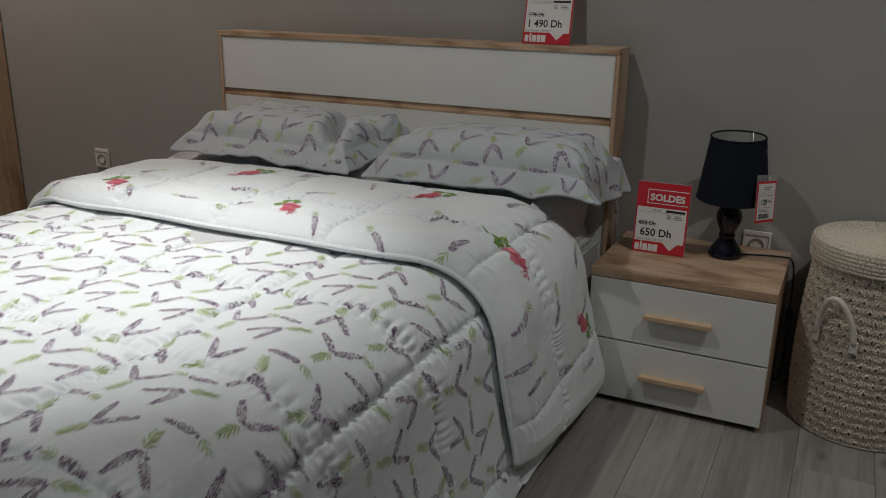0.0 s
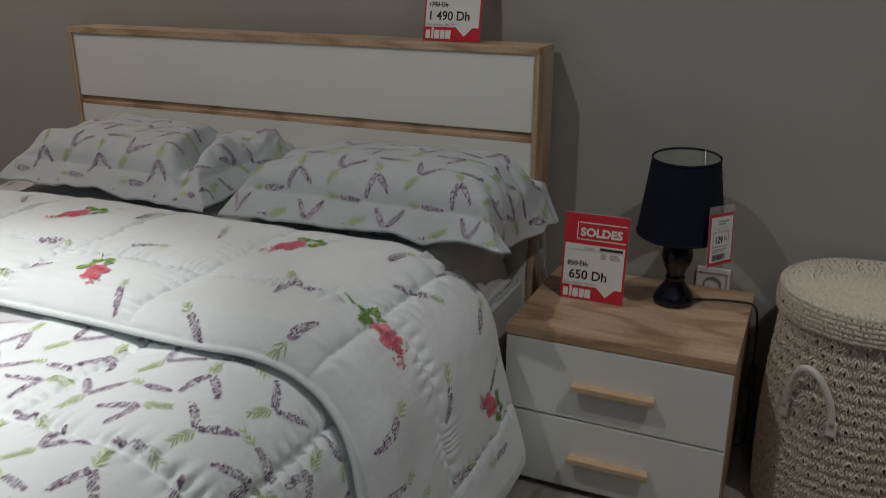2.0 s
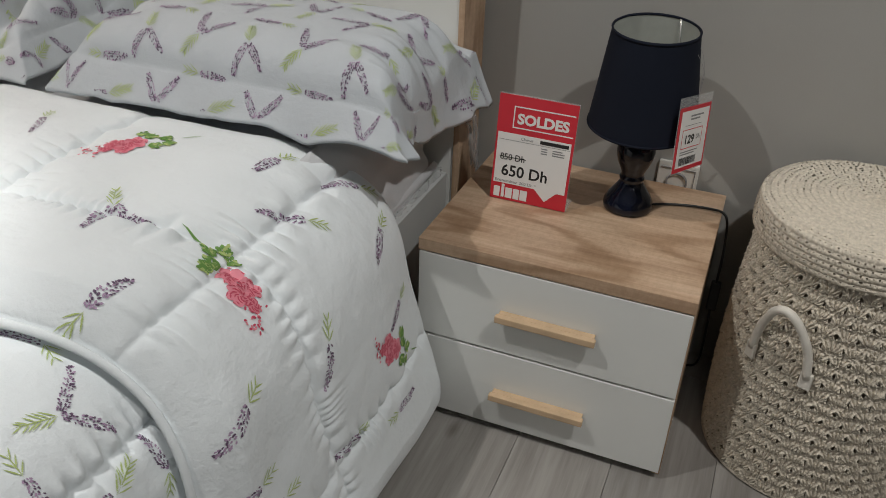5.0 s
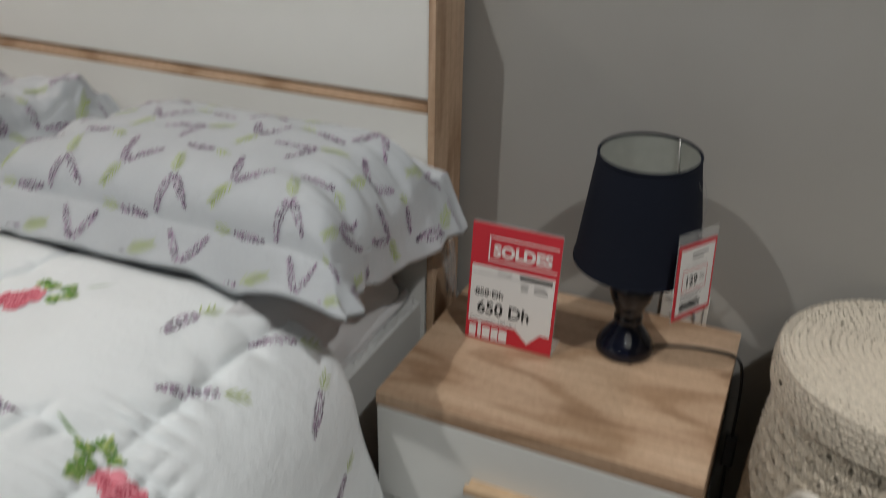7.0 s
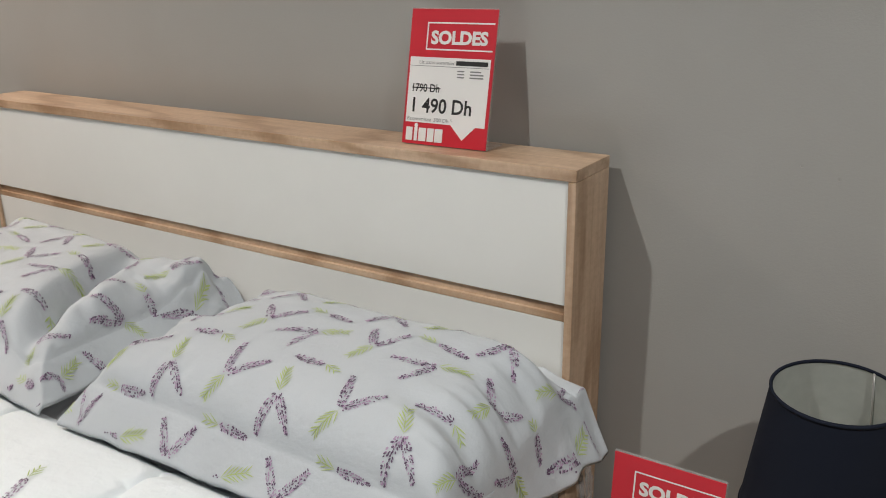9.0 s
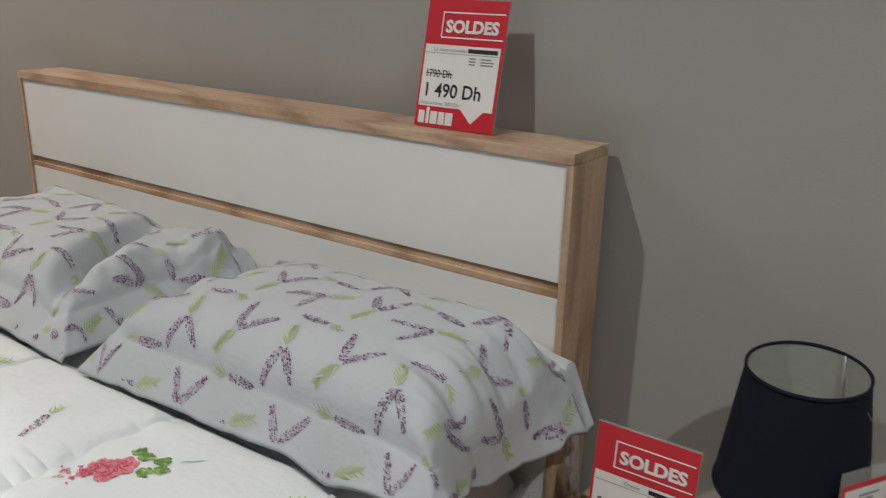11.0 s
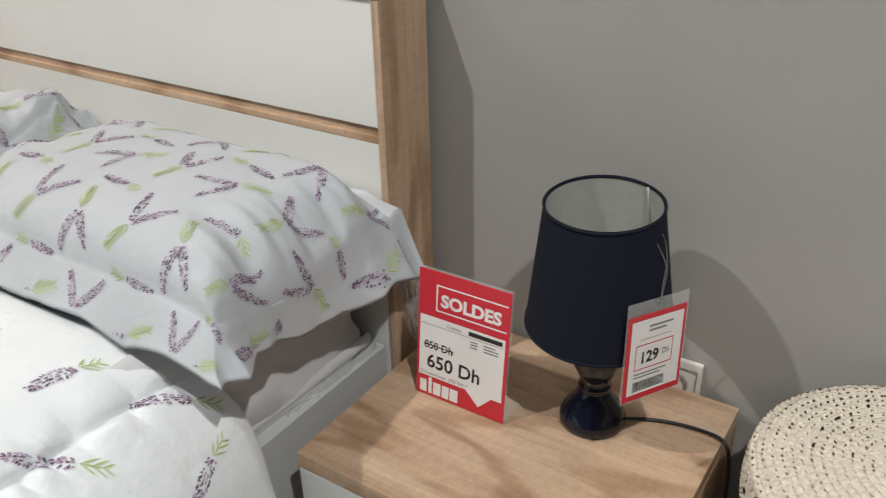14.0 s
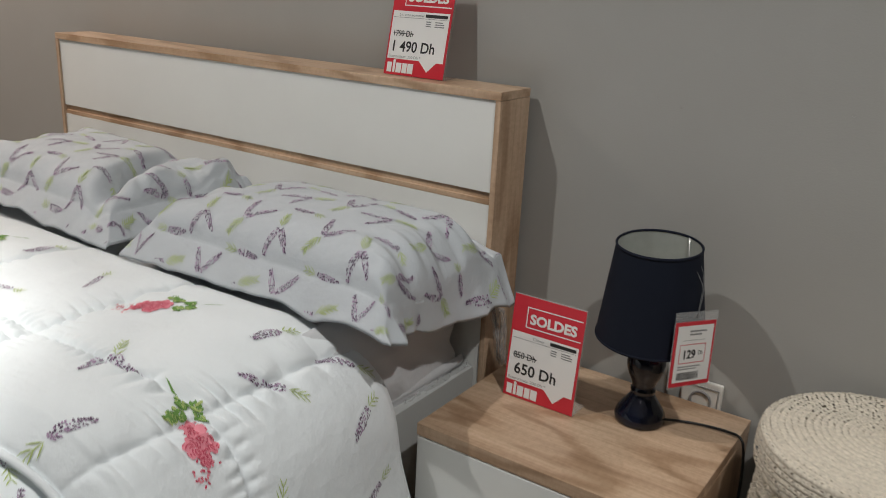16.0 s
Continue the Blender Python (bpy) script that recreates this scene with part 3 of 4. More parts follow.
def lower_layer():
    s_max, cols, rows = 1.19, 800, 600
    t = np.linspace(0, 1.95, rows)
    # the foot end hangs down over the foot rail
    hang = 0.36
    ang = np.clip((hang + 0.14 - t) / 0.09, 0, radians(80))
    step = t[1] - t[0]
    y = 2.03 - np.concatenate([np.cumsum((np.cos(ang) * step)[::-1])[::-1][1:], [0]])
    dz = np.concatenate([np.cumsum((np.sin(ang) * step)[::-1])[::-1][1:], [0]])
    s = np.linspace(-s_max, s_max, cols)
    S, T = np.meshgrid(s, t)
    Y, DZ = np.repeat(y[:, None], cols, 1), np.repeat(dz[:, None], cols, 1)
    side = np.clip((np.abs(S) - TOP_A) / (s_max - TOP_A), 0, 1)
    n = 0.008 + puffs(S, T, 0.17, ls=0.3725, depth=0.0165) + side * (0.012 * vnoise(Y * 5.0, S * 1.5, 31) - 0.016)
    X, Z = cross(S, n, 0.560)
    Z = np.maximum(Z - DZ, 0.035 + 0.01 * vnoise(X * 5, Y * 5, 2))
    pos = np.stack([X, Y, Z], 2)
    me = mesh_from("lower_layer", (pos - ORIGIN).reshape(-1, 3), grid_faces(rows, cols), True)
    part("lower_layer", me, QUILT, duvet, "white quilted cover with a dense lavender print")
    sheet = Sheet(pos - ORIGIN)
    shapes = dense_print(-1.15, 1.15, 0.30, 1.54, (0.597, 0.864), -0.05, 0.267)
    lay_print("printed_pattern", shapes, lambda u, v: (np.interp(v, t, np.arange(rows)), (u + s_max) / (2 * s_max) * (cols - 1)), sheet, duvet)


def folded_layer():
    """The head end turned back: it starts under the pillows' front, rolls over and ends in a piped hem."""
    cols = 900
    hem, roll = 1.540, 2.060
    span = roll - hem
    prof = []
    for k in range(14):
        prof.append((1.95 + (roll - 1.95) * k / 13, 0.034, 0.0))
    for k in range(1, 12):
        a = -math.pi / 2 + math.pi * k / 12
        prof.append((roll + 0.030 * math.cos(a), 0.060 + 0.026 * math.sin(a), 0.5))
    tops = 250
    for k in range(tops):
        prof.append((roll - span * k / (tops - 1), 0.086, 1.0))
    for d, n in ((0.004, 0.040), (0.006, 0.036), (0.004, 0.033), (0.0, 0.030)):
        prof.append((hem - d, n, 0.0))
    for k in range(1, 11):
        prof.append((hem + 0.03 * k, 0.028, 0.0))
    prof = np.array(prof)
    rows = len(prof)
    yy, nn, top = prof[:, 0], prof[:, 1], prof[:, 2]
    y_clip = np.clip(yy, hem, roll)
    near_hem = np.clip((roll - y_clip) / span, 0, 1)[:, None]
    hem_len = 1.175 - 0.065 * near_hem[:, 0]
    f = np.linspace(-1, 1, cols)
    S = hem_len[:, None] * f[None, :]
    Y0s = np.repeat(yy[:, None], cols, 1)
    side = np.clip((np.abs(S) - TOP_A) / 0.5, 0, 1)
    Y = Y0s + 0.034 * np.exp(-((np.abs(S) - 0.71) / 0.14) ** 2) * near_hem + side * (0.016 * near_hem + 0.080 * (1 - near_hem)) + 0.010 * vnoise(S * 4, Y0s * 0 + 3, 6) * near_hem + (0.020 - np.where(S > 0, -0.012, 0.045) * np.clip((np.abs(S) - 0.25) / 0.45, 0, 1) ** 1.5 + 0.030 * np.exp(-((S - 0.73) / 0.10) ** 2)) * (1 - near_hem)
    d_hem = np.clip((yy - hem) / 0.045, 0, 1)[:, None]
    d_fold = np.clip((roll + 0.035 - yy) / 0.05, 0, 1)[:, None]
    end = np.clip((1 - np.abs(f)) * 1.12 / 0.05, 0, 1)[None, :] ** 0.5
    p = puffs(S, np.where(Y0s > 1.88, 1.88 + (Y0s - 1.88) * 0.35, Y0s), 1.745, ls=0.336, ly=0.305, depth=0.016)
    n = nn[:, None] - 0.044 * (top[:, None] == 1) * (1 - d_hem ** 0.6) + top[:, None] * (p - 0.018) * (0.35 + 0.65 * d_hem) * (0.35 + 0.65 * d_fold)
    n = n - 0.022 * (top[:, None] > 0) * (1 - np.clip((roll + 0.01 - yy) / 0.12, 0, 1)[:, None] ** 0.7)
    n = 0.030 + (n - 0.030) * (0.45 + 0.55 * end) + side * 0.012 * vnoise(Y0s * 4.0, S * 1.2, 33)
    X, Z = cross(S, n, 0.560)
    pos = np.stack([X, Y, np.maximum(Z, 0.05)], 2)
    me = mesh_from("folded_layer", (pos - ORIGIN).reshape(-1, 3), [q[::-1] for q in grid_faces(rows, cols)], True)
    part("folded_layer", me, QUILT, duvet, "plain white underside with sparse sprigs and roses, turned back")
    first = 25
    hem_row = first + tops
    pip = [tuple(pos[hem_row, i] - ORIGIN + np.array((0.0, -0.004, 0.0015))) for i in range(0, cols, 3)]
    part("piping", tube(pip, 0.0060, 8), QUILT, duvet, "white corded piping along the hem")
    sheet = Sheet(pos - ORIGIN, True)

    def to_grid(u, v):
        j = first + (roll - v) / span * (tops - 1)
        length = np.interp(j, np.arange(rows), hem_len)
        return j, (u / length + 1) / 2 * (cols - 1)

    out = []
    for x, y, deg, size in ((0.688, 1.716, 149, 0.80), (0.430, 1.923, 46, 0.95), (0.160, 1.645, 127, 0.92), (-0.425, 1.640, 128, 0.95), (-0.165, 1.908, 46, 0.95), (0.930, 1.940, 48, 0.90), (-0.75, 1.92, 46, 0.95)):
        bouquet(out, x, y, radians(deg), size)
    for x, y, deg in ((0.617, 1.985, -96), (0.693, 1.884, -130), (0.759, 2.005, -66), (0.805, 1.783, -19), (0.269, 1.600, -50), (0.622, 1.562, 85), (0.784, 1.614, -65),
                      (-0.438, 1.813, -130), (-0.161, 1.591, 0), (0.0, 1.600, 55), (0.165, 1.805, 193), (0.452, 1.572, -31), (-0.015, 1.990, -86), (0.231, 1.941, -63),
                      (-0.056, 1.757, 183), (-0.357, 1.611, -47), (-0.421, 1.979, -52), (0.87, 2.0, -60), (-0.60, 1.56, 55), (-0.62, 1.95, -86), (-0.85, 1.68, -110),
                      (0.985, 1.80, -95), (0.93, 1.63, -80), (1.04, 1.90, 90), (0.88, 1.60, -80), (0.705, 2.035, -125)):
        sprig(out, x, y, deg + 172, ((deg, 0.058),))
    for x, y in ((0.527, 1.763), (-0.69, 1.76)):
        sprig(out, x, y, 125, ((-82, 0.070), (-28, 0.062)))
    lay_print("printed_pattern", out, to_grid, sheet, duvet, 0.0015)


lower_layer()
folded_layer()


# ---- pillows ----
def pillow(name, cx, cy, cz, hw, hd, rise, sink, yaw, seed, label, droop, crush=0.0, start=(0, 0), hang=0.0):
    """A plump cushion between two seams with a loose flange all round; droop(x, y, out) says how far the flange sinks."""
    fl = 0.056
    cols, rows = 260, 180
    u = np.linspace(-(hw + fl), hw + fl, cols)
    v = np.linspace(-(hd + fl), hd + fl, rows)
    U, V = np.meshgrid(u, v)
    a, b = np.clip(np.abs(U) / hw, 0, 1), np.clip(np.abs(V) / hd, 0, 1)
    fill = ((1 - a ** 5.0) * (1 - b ** 4.0)) ** 0.5
    inside = (a < 1) * (b < 1)
    da, db = (1 - a) * hw, (1 - b) * hd
    edge_a, edge_b = np.exp(-(da / 0.075) ** 2) * (1 - np.exp(-da / 0.008)), np.exp(-(db / 0.05) ** 2) * (1 - np.exp(-db / 0.008))
    crease = inside * (0.024 * np.exp(-(da / 0.11) ** 2) * (1 - np.exp(-da / 0.01)) * vnoise(V * 24 + U * 4, U * 3, seed) + 0.006 * edge_a * vnoise(V * 62, U * 8, seed + 7)
                       + 0.005 * edge_b * vnoise(U * 24, V * 4, seed + 1) + 0.003 * edge_b * vnoise(U * 55, V * 8, seed + 6))
    soft = 0.007 * fill * vnoise(U * 5, V * 5, seed + 3) + 0.003 * fill * vnoise(U * 14 + V * 9, V * 13 - U * 4, seed + 5)
    ou, ov = np.maximum(np.abs(U) - hw, 0), np.maximum(np.abs(V) - hd, 0)
    out = np.maximum(ou, ov)
    wave = out / fl * (0.010 * vnoise(U * 11 + 3, V * 11, seed + 2) + 0.005 * vnoise(U * 28, V * 28, seed + 4))
    stitch = 0.0016 * np.maximum(np.exp(-((np.abs(U) - hw) / 0.005) ** 2) * (np.abs(V) < hd), np.exp(-((np.abs(V) - hd) / 0.005) ** 2) * (np.abs(U) < hw))
    line = U - hw * 0.66 + 0.42 * (V + hd * 0.3)
    dent = np.exp(-(line / 0.030) ** 2) * np.clip(1.15 - np.abs(V + hd * 0.1) / hd, 0, 1)
    torn = np.clip((line - 0.02) / 0.06, 0, 1) * fill
    pinch = -crush * dent * 1.3 + crush * torn * (0.25 * vnoise(U * 26 + V * 10, V * 22, 3) - 0.10) + crush * 0.55 * np.exp(-(((U - hw) / 0.06) ** 2 + ((V - hd * 0.9) / 0.08) ** 2)) * (1 + 0.6 * vnoise(U * 40, V * 40, 3))
    turn = radians(yaw)
    # the sides draw in between the corners; the flange folds over as it hangs
    Ux = np.sign(U) * (np.abs(U) * (1 - 0.02 * (1 - b ** 2) * a ** 2) - np.where((U > 0) & (hang > 0), 0.22 + 0.66 * hang * np.clip((0.75 * hd - V) / (0.5 * hd), 0, 1) * np.clip((V + hd) / (0.3 * hd), 0, 1), 0.22) * ou) + hang * (U > 0) * ou / fl * 0.011 * vnoise(V * 28, V * 0 + 2, seed + 9)
    Vx = np.sign(V) * (np.abs(V) * (1 - 0.03 * (1 - a ** 2) * b ** 2) - np.where(V < 0, 0.20, 0.5) * ov)
    X, Y = cx + Ux * math.cos(turn) - Vx * math.sin(turn), cy + Ux * math.sin(turn) + Vx * math.cos(turn)
    fall = droop(U, V, hw, hd, ou, ov)

    def world(top):
        if top:
            W = rise * fill + crease + soft + wave + pinch - stitch + 0.0052
        else:
            W = -sink * fill + wave + np.minimum(pinch, 0) - 0.0008
        return np.stack([X, Y, cz + W - fall], 2)

    base = np.array((cx, cy, cz))
    t = thing(name, tuple(base), label, "pillow", "pillows on the bed")
    up, lo = world(True) - base, world(False) - base
    verts = np.concatenate([up.reshape(-1, 3), lo.reshape(-1, 3)])
    n = rows * cols
    faces = grid_faces(rows, cols) + [tuple(n + k for k in f[::-1]) for f in grid_faces(rows, cols)]
    rim = [i for i in range(cols)] + [(j + 1) * cols - 1 for j in range(1, rows)] + [n - 1 - i for i in range(1, cols)] + [(rows - 1 - j) * cols for j in range(1, rows - 1)]
    for k, p in enumerate(rim):
        q = rim[(k + 1) % len(rim)]
        faces.append((q, p, n + p, n + q))
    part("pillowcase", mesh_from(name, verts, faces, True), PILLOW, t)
    # cloth length along the section, so that sprigs keep their size on the steep front
    mid = cols // 2
    arc_v = np.concatenate([[0], np.cumsum(np.linalg.norm(np.diff(up[:, mid], axis=0), axis=1))])
    flat_row = np.stack([X, Y, cz + rise * fill - fall], 2)[rows // 2]
    arc_u = np.concatenate([[0], np.cumsum(np.linalg.norm(np.diff(flat_row, axis=0), axis=1))])
    lu, lv = arc_u[-1], arc_v[-1]
    shapes = cut(dense_print(-0.06, lu + 0.06, -0.06, lv + 0.06, start), 0.004, lu - 0.004, 0.004, lv - 0.004)
    lay_print("printed_pattern", shapes, lambda x, y: (np.interp(y, arc_v, np.arange(rows)), np.interp(x, arc_u, np.arange(cols))), Sheet(up), t)
    return t


def droop_right(U, V, hw, hd, ou, ov):
    front = np.where(V < 0, 0.95, 0.1) * ov
    side = np.where(U > 0, 1.0 + 0.5 * np.clip((V + 0.02) / hd, 0, 1.2) ** 2, 0.9) * ou
    return np.maximum(front, side) + 0.015 * np.clip((U - hw * 0.8) / (hw * 0.2), 0, 1.5) * np.clip(V / hd, 0, 1) + 0.040 * np.clip((U - hw * 0.72) / (hw * 0.28), 0, 1.25) ** 2 * np.exp(-((V + 0.1 * hd) / (0.75 * hd)) ** 2)


def droop_plain(U, V, hw, hd, ou, ov):
    return np.maximum(np.where(V < 0, 0.95, 0.1) * ov, 0.8 * ou)


def droop_flat(U, V, hw, hd, ou, ov):
    return 0.35 * np.maximum(ou, ov)


pillow("bed_pillow", -0.985, 2.325, 0.590, 0.245, 0.160, 0.050, 0.042, 0, 3, "flat flanged pillow with lavender print lying underneath", droop_flat, 0.0, (0.16, 0.10))
pillow("bed_pillow", -1.680, 2.325, 0.590, 0.280, 0.160, 0.050, 0.042, 0, 4, "flat flanged pillow with lavender print lying underneath", droop_flat, 0.0, (0.05, 0.12))
pillow("bed_pillow", -1.675, 2.312, 0.698, 0.318, 0.183, 0.078, 0.058, -1.5, 2, "plump flanged pillow with lavender print, one corner crushed", droop_plain, 0.066, (0.588, 0.098))
pillow("bed_pillow", -0.912, 2.306, 0.698, 0.318, 0.183, 0.076, 0.058, 0.5, 1, "plump flanged pillow with lavender print, corner hanging over the bed's edge", droop_right, 0.0, (0.442, 0.138), 1.0)


# ---- nightstand ----
NX0, NX1, NF, NB = -0.582, -0.069, 2.222, 2.655
NZ = 0.419
night = thing("nightstand", ((NX0 + NX1) / 2, (NF + NB) / 2, 0), "oak-effect nightstand with two white drawers", "nightstand")
NCX, NCY = (NX0 + NX1) / 2, (NF + NB) / 2


def npart(name, x0, x1, y0, y1, z0, z1, mat, bevel=0.001, parent=None, label=""):
    return part(name, box(x0 - NCX, x1 - NCX, y0 - NCY, y1 - NCY, z0, z1, bevel), mat, parent or night, label)


npart("top_board", NX0, NX1, NF, NB, NZ - 0.025, NZ, OAK_X)
npart("side_panel", NX0, NX0 + 0.016, NF + 0.018, NB, 0.0, NZ - 0.0255, OAK_Z)
npart("side_panel", NX1 - 0.016, NX1, NF + 0.018, NB, 0.0, NZ - 0.0255, OAK_Z)
npart("back_panel", NX0 + 0.0165, NX1 - 0.0165, NB - 0.006, NB - 0.002, 0.03, NZ - 0.026, OAK_X)
npart("bottom_panel", NX0 + 0.0165, NX1 - 0.0165, NF + 0.02, NB - 0.007, 0.03, 0.045, OAK_X)
npart("plinth", NX0 + 0.0165, NX1 - 0.0165, NF + 0.035, NF + 0.05, 0.0, 0.0295, DARK)
for z0, z1, zh in ((0.020, 0.2015, 0.108), (0.2070, 0.391, 0.298)):
    d = npart("drawer", NX0 + 0.002, NX1 - 0.002, NF, NF + 0.0175, z0, z1, WHITE, 0.0012, None, "white drawer front")
    hx = (-0.416 - NCX, -0.226 - NCX)
    h = part("handle", box(hx[0], hx[1], NF - 0.026 - NCY, NF - 0.014 - NCY, zh - 0.008, zh + 0.006, 0.002), PINE, d, "pale beech bar handle")
    bm = box(hx[0] + 0.004, hx[1] - 0.004, NF - 0.014 - NCY, NF - 0.0005 - NCY, zh - 0.001, zh + 0.0055, 0.001)
    part("handle_foot", bm, PINE, d)


# ---- writing ----
def lettering(text, size, bold=0.0, align="LEFT"):
    """Text as a flat mesh in the xy plane, its width."""
    cu = bpy.data.curves.new("text", "FONT")
    cu.body, cu.size, cu.align_x, cu.offset, cu.resolution_u = text, size, align, bold, 3
    tmp = bpy.data.objects.new("text", cu)
    scene.collection.objects.link(tmp)
    bpy.context.view_layer.update()
    me = bpy.data.meshes.new_from_object(tmp.evaluated_get(bpy.context.evaluated_depsgraph_get()))
    bpy.data.objects.remove(tmp)
    xs = [v.co.x for v in me.vertices]
    return me, min(xs), max(xs)


def put_text(parent, text, x, z, width, height_size, mat, y, bold=0.0):
    """Text whose foot is at x, z on an upright board facing -y, drawn to the given width."""
    me, a, b = lettering(text, height_size, bold)
    k = width / (b - a)
    for v in me.vertices:
        v.co = Vector((x + (v.co.x - a) * k, y, z + v.co.y))
    return part("lettering", me, mat, parent)


def flat(name, pts, mat, parent, y, label=""):
    return part(name, mesh_from(name, [(x, y, z) for x, z in pts], [tuple(range(len(pts)))]), mat, parent, label)


def bar(parent, x0, x1, z0, z1, mat, y, name="printed_bar"):
    return flat(name, [(x0, z0), (x1, z0), (x1, z1), (x0, z1)], mat, parent, y)


def price_sign(base, lean, yaw, small, old, price, saving, label):
    """An A5 sale poster in a clear L-shaped stand, leaning back."""
    t = thing("price_sign", base, label, "price sign", "sale price signs")
    W, H, x = 0.157, 0.217, -0.0785
    t.matrix_world = pose(*base, 0, 0, yaw)
    tilt = Matrix.Rotation(radians(-lean), 4, "X")

    def add(ob):
        ob.matrix_local = tilt
        return ob

    add(part("clear_stand", box(x - 0.001, x + W + 0.001, -0.0005, 0.003, 0.001, H + 0.002, 0.0006), ACRYLIC, t, "clear acrylic front"))
    part("stand_foot", box(x - 0.001, x + W + 0.001, 0.001, 0.055, 0.0, 0.003, 0.0006), ACRYLIC, t, "clear acrylic foot")
    add(part("poster", box(x, x + W, -0.0022, -0.0008, 0.001, H), RED, t, "red poster board"))
    y = -0.0026
    add(flat("white_field", [(x + 0.004, 0.036), (x + W * 0.57, 0.036), (x + W * 0.72, 0.013), (x + W * 0.86, 0.035), (x + W - 0.005, 0.035), (x + W - 0.005, H * 0.650), (x + 0.004, H * 0.650)], PAPER, t, y, "white price field with an arrow point"))
    fx0, fx1, fz0, fz1, w = x + W * 0.20, x + W * 0.975, H * 0.702, H * 0.905, 0.0024
    for r in ((fx0, fx1, fz1 - w, fz1), (fx0, fx1, fz0, fz0 + w), (fx0, fx0 + w, fz0 + w, fz1 - w)):
        add(bar(t, *r, PAPER, y, "white_frame"))
    y2 = y - 0.0004
    add(put_text(t, "SOLDES", x + W * 0.255, H * 0.750, W * 0.66, 0.0280, PAPER, y2, 0.0012))
    add(bar(t, x + 0.006, x + W - 0.007, H * 0.583, H * 0.5865, INK_GREY, y2))
    a, b = small[1]
    add(put_text(t, small[0], x + W * a, H * 0.600, W * (b - a), 0.0085, INK_GREY, y2))
    add(bar(t, x + W * 0.575, x + W * 0.94, H * 0.598, H * 0.630, INK, y2))
    for k in range(3):
        z = H * (0.552 - 0.022 * k)
        add(bar(t, x + W * 0.60, x + W * 0.68, z, z + 0.0022, INK_GREY, y2))
        add(bar(t, x + W * 0.745, x + W * (0.90 if k else 0.87), z, z + 0.0022, INK_GREY, y2))
    add(put_text(t, old, x + W * 0.085, H * 0.395, W * 0.32, 0.0185, INK, y2, 0.0002))
    add(bar(t, x + W * 0.075, x + W * 0.42, H * 0.420, H * 0.427, INK, y2 - 0.0003, "strike_line"))
    add(put_text(t, price, x + W * (0.10 if len(price) > 6 else 0.12), H * 0.245, W * (0.70 if len(price) > 6 else 0.60), 0.0325, INK, y2, 0.0006))
    add(put_text(t, "Economisez", x + W * 0.05, H * 0.180, W * 0.29, 0.0085, INK_GREY, y2))
    add(put_text(t, saving, x + W * 0.37, H * 0.180, W * 0.22, 0.0085, INK_GREY, y2))
    # the shop's mark as plain white blocks
    for k, (p, q) in enumerate(((0.045, 0.125), (0.145, 0.185), (0.20, 0.29), (0.305, 0.385), (0.395, 0.49))):
        add(bar(t, x + W * p, x + W * q, H * 0.028, H * 0.128, PAPER, y2, "mark_block"))
    dot = [(x + W * 0.165 + 0.0035 * math.cos(i * 0.5236), H * 0.143 + 0.0035 * math.sin(i * 0.5236)) for i in range(12)]
    add(flat("mark_dot", dot, PAPER, t, y2))
    return t


price_sign((-0.437, 2.434, NZ + 0.0005), 6.0, 0.0, ("Chevet", (0.33, 0.49)), "850 Dh", "650 Dh", "200 Dh *", "red and white sale price sign on the nightstand")
price_sign((-0.877, 2.569, HT + 0.0005), 12.0, 2.0, ("Lit sans sommier", (0.14, 0.565)), "1790 Dh", "1 490 Dh", "300 Dh *", "red and white sale price sign on top of the headboard")


# ---- table lamp ----
LX, LY = -0.250, 2.514
lamp = thing("table_lamp", (LX, LY, NZ), "navy table lamp with fabric shade and glossy turned base", "lamp")
PROFILE = ((0.0, 0.0005), (0.044, 0.0005), (0.047, 0.003), (0.0478, 0.010), (0.046, 0.019), (0.040, 0.030), (0.032, 0.041), (0.0255, 0.051), (0.0220, 0.058), (0.0215, 0.061), (0.0236, 0.064), (0.0236, 0.068),
           (0.0212, 0.071), (0.0220, 0.078), (0.0260, 0.088), (0.0318, 0.100), (0.0352, 0.112), (0.0360, 0.123), (0.0345, 0.135), (0.0290, 0.147), (0.0210, 0.156), (0.0135, 0.162), (0.0130, 0.180), (0.0, 0.180))
PROFILE = [(q * 1.04, z * 1.02) for q, z in PROFILE]
part("base", lathe(PROFILE, 56), CERAMIC, lamp, "glossy navy ceramic baluster base")
R0, R1, S0, S1 = 0.102, 0.0775, 0.184, 0.368
shade = part("shade", lathe([(R0, S0), (R1, S1)], 72), SHADE, lamp, "navy fabric drum shade")
shade.matrix_local = pose(0.003, 0.0, 0.003, 4.0, 0, 0)
part("lining", lathe([(R1 - 0.0022, S1 - 0.001), (R0 - 0.0022, S0 + 0.001)], 72), SHADE_IN, shade, "pale grey lining")
part("rim", lathe([(R1 - 0.003, S1 - 0.001), (R1 + 0.001, S1 - 0.003), (R1 + 0.0016, S1 + 0.001), (R1 - 0.001, S1 + 0.003)], 72, True), SHADE, shade)
part("rim", lathe([(R0 - 0.003, S0 + 0.001), (R0 + 0.001, S0 + 0.003), (R0 + 0.0016, S0 - 0.001), (R0 - 0.001, S0 - 0.003)], 72, True), SHADE, shade)
part("seam", tube([(R1 * 0.42, R1 * 0.86, S1), (R0 * 0.42, R0 * 0.86, S0)], 0.0016, 6), STEEL, shade, "bright seam inside the shade")
part("bulb_holder", lathe([(0.0, 0.178), (0.016, 0.178), (0.016, 0.222), (0.013, 0.227), (0.0, 0.227)], 28), SOCKET, lamp)
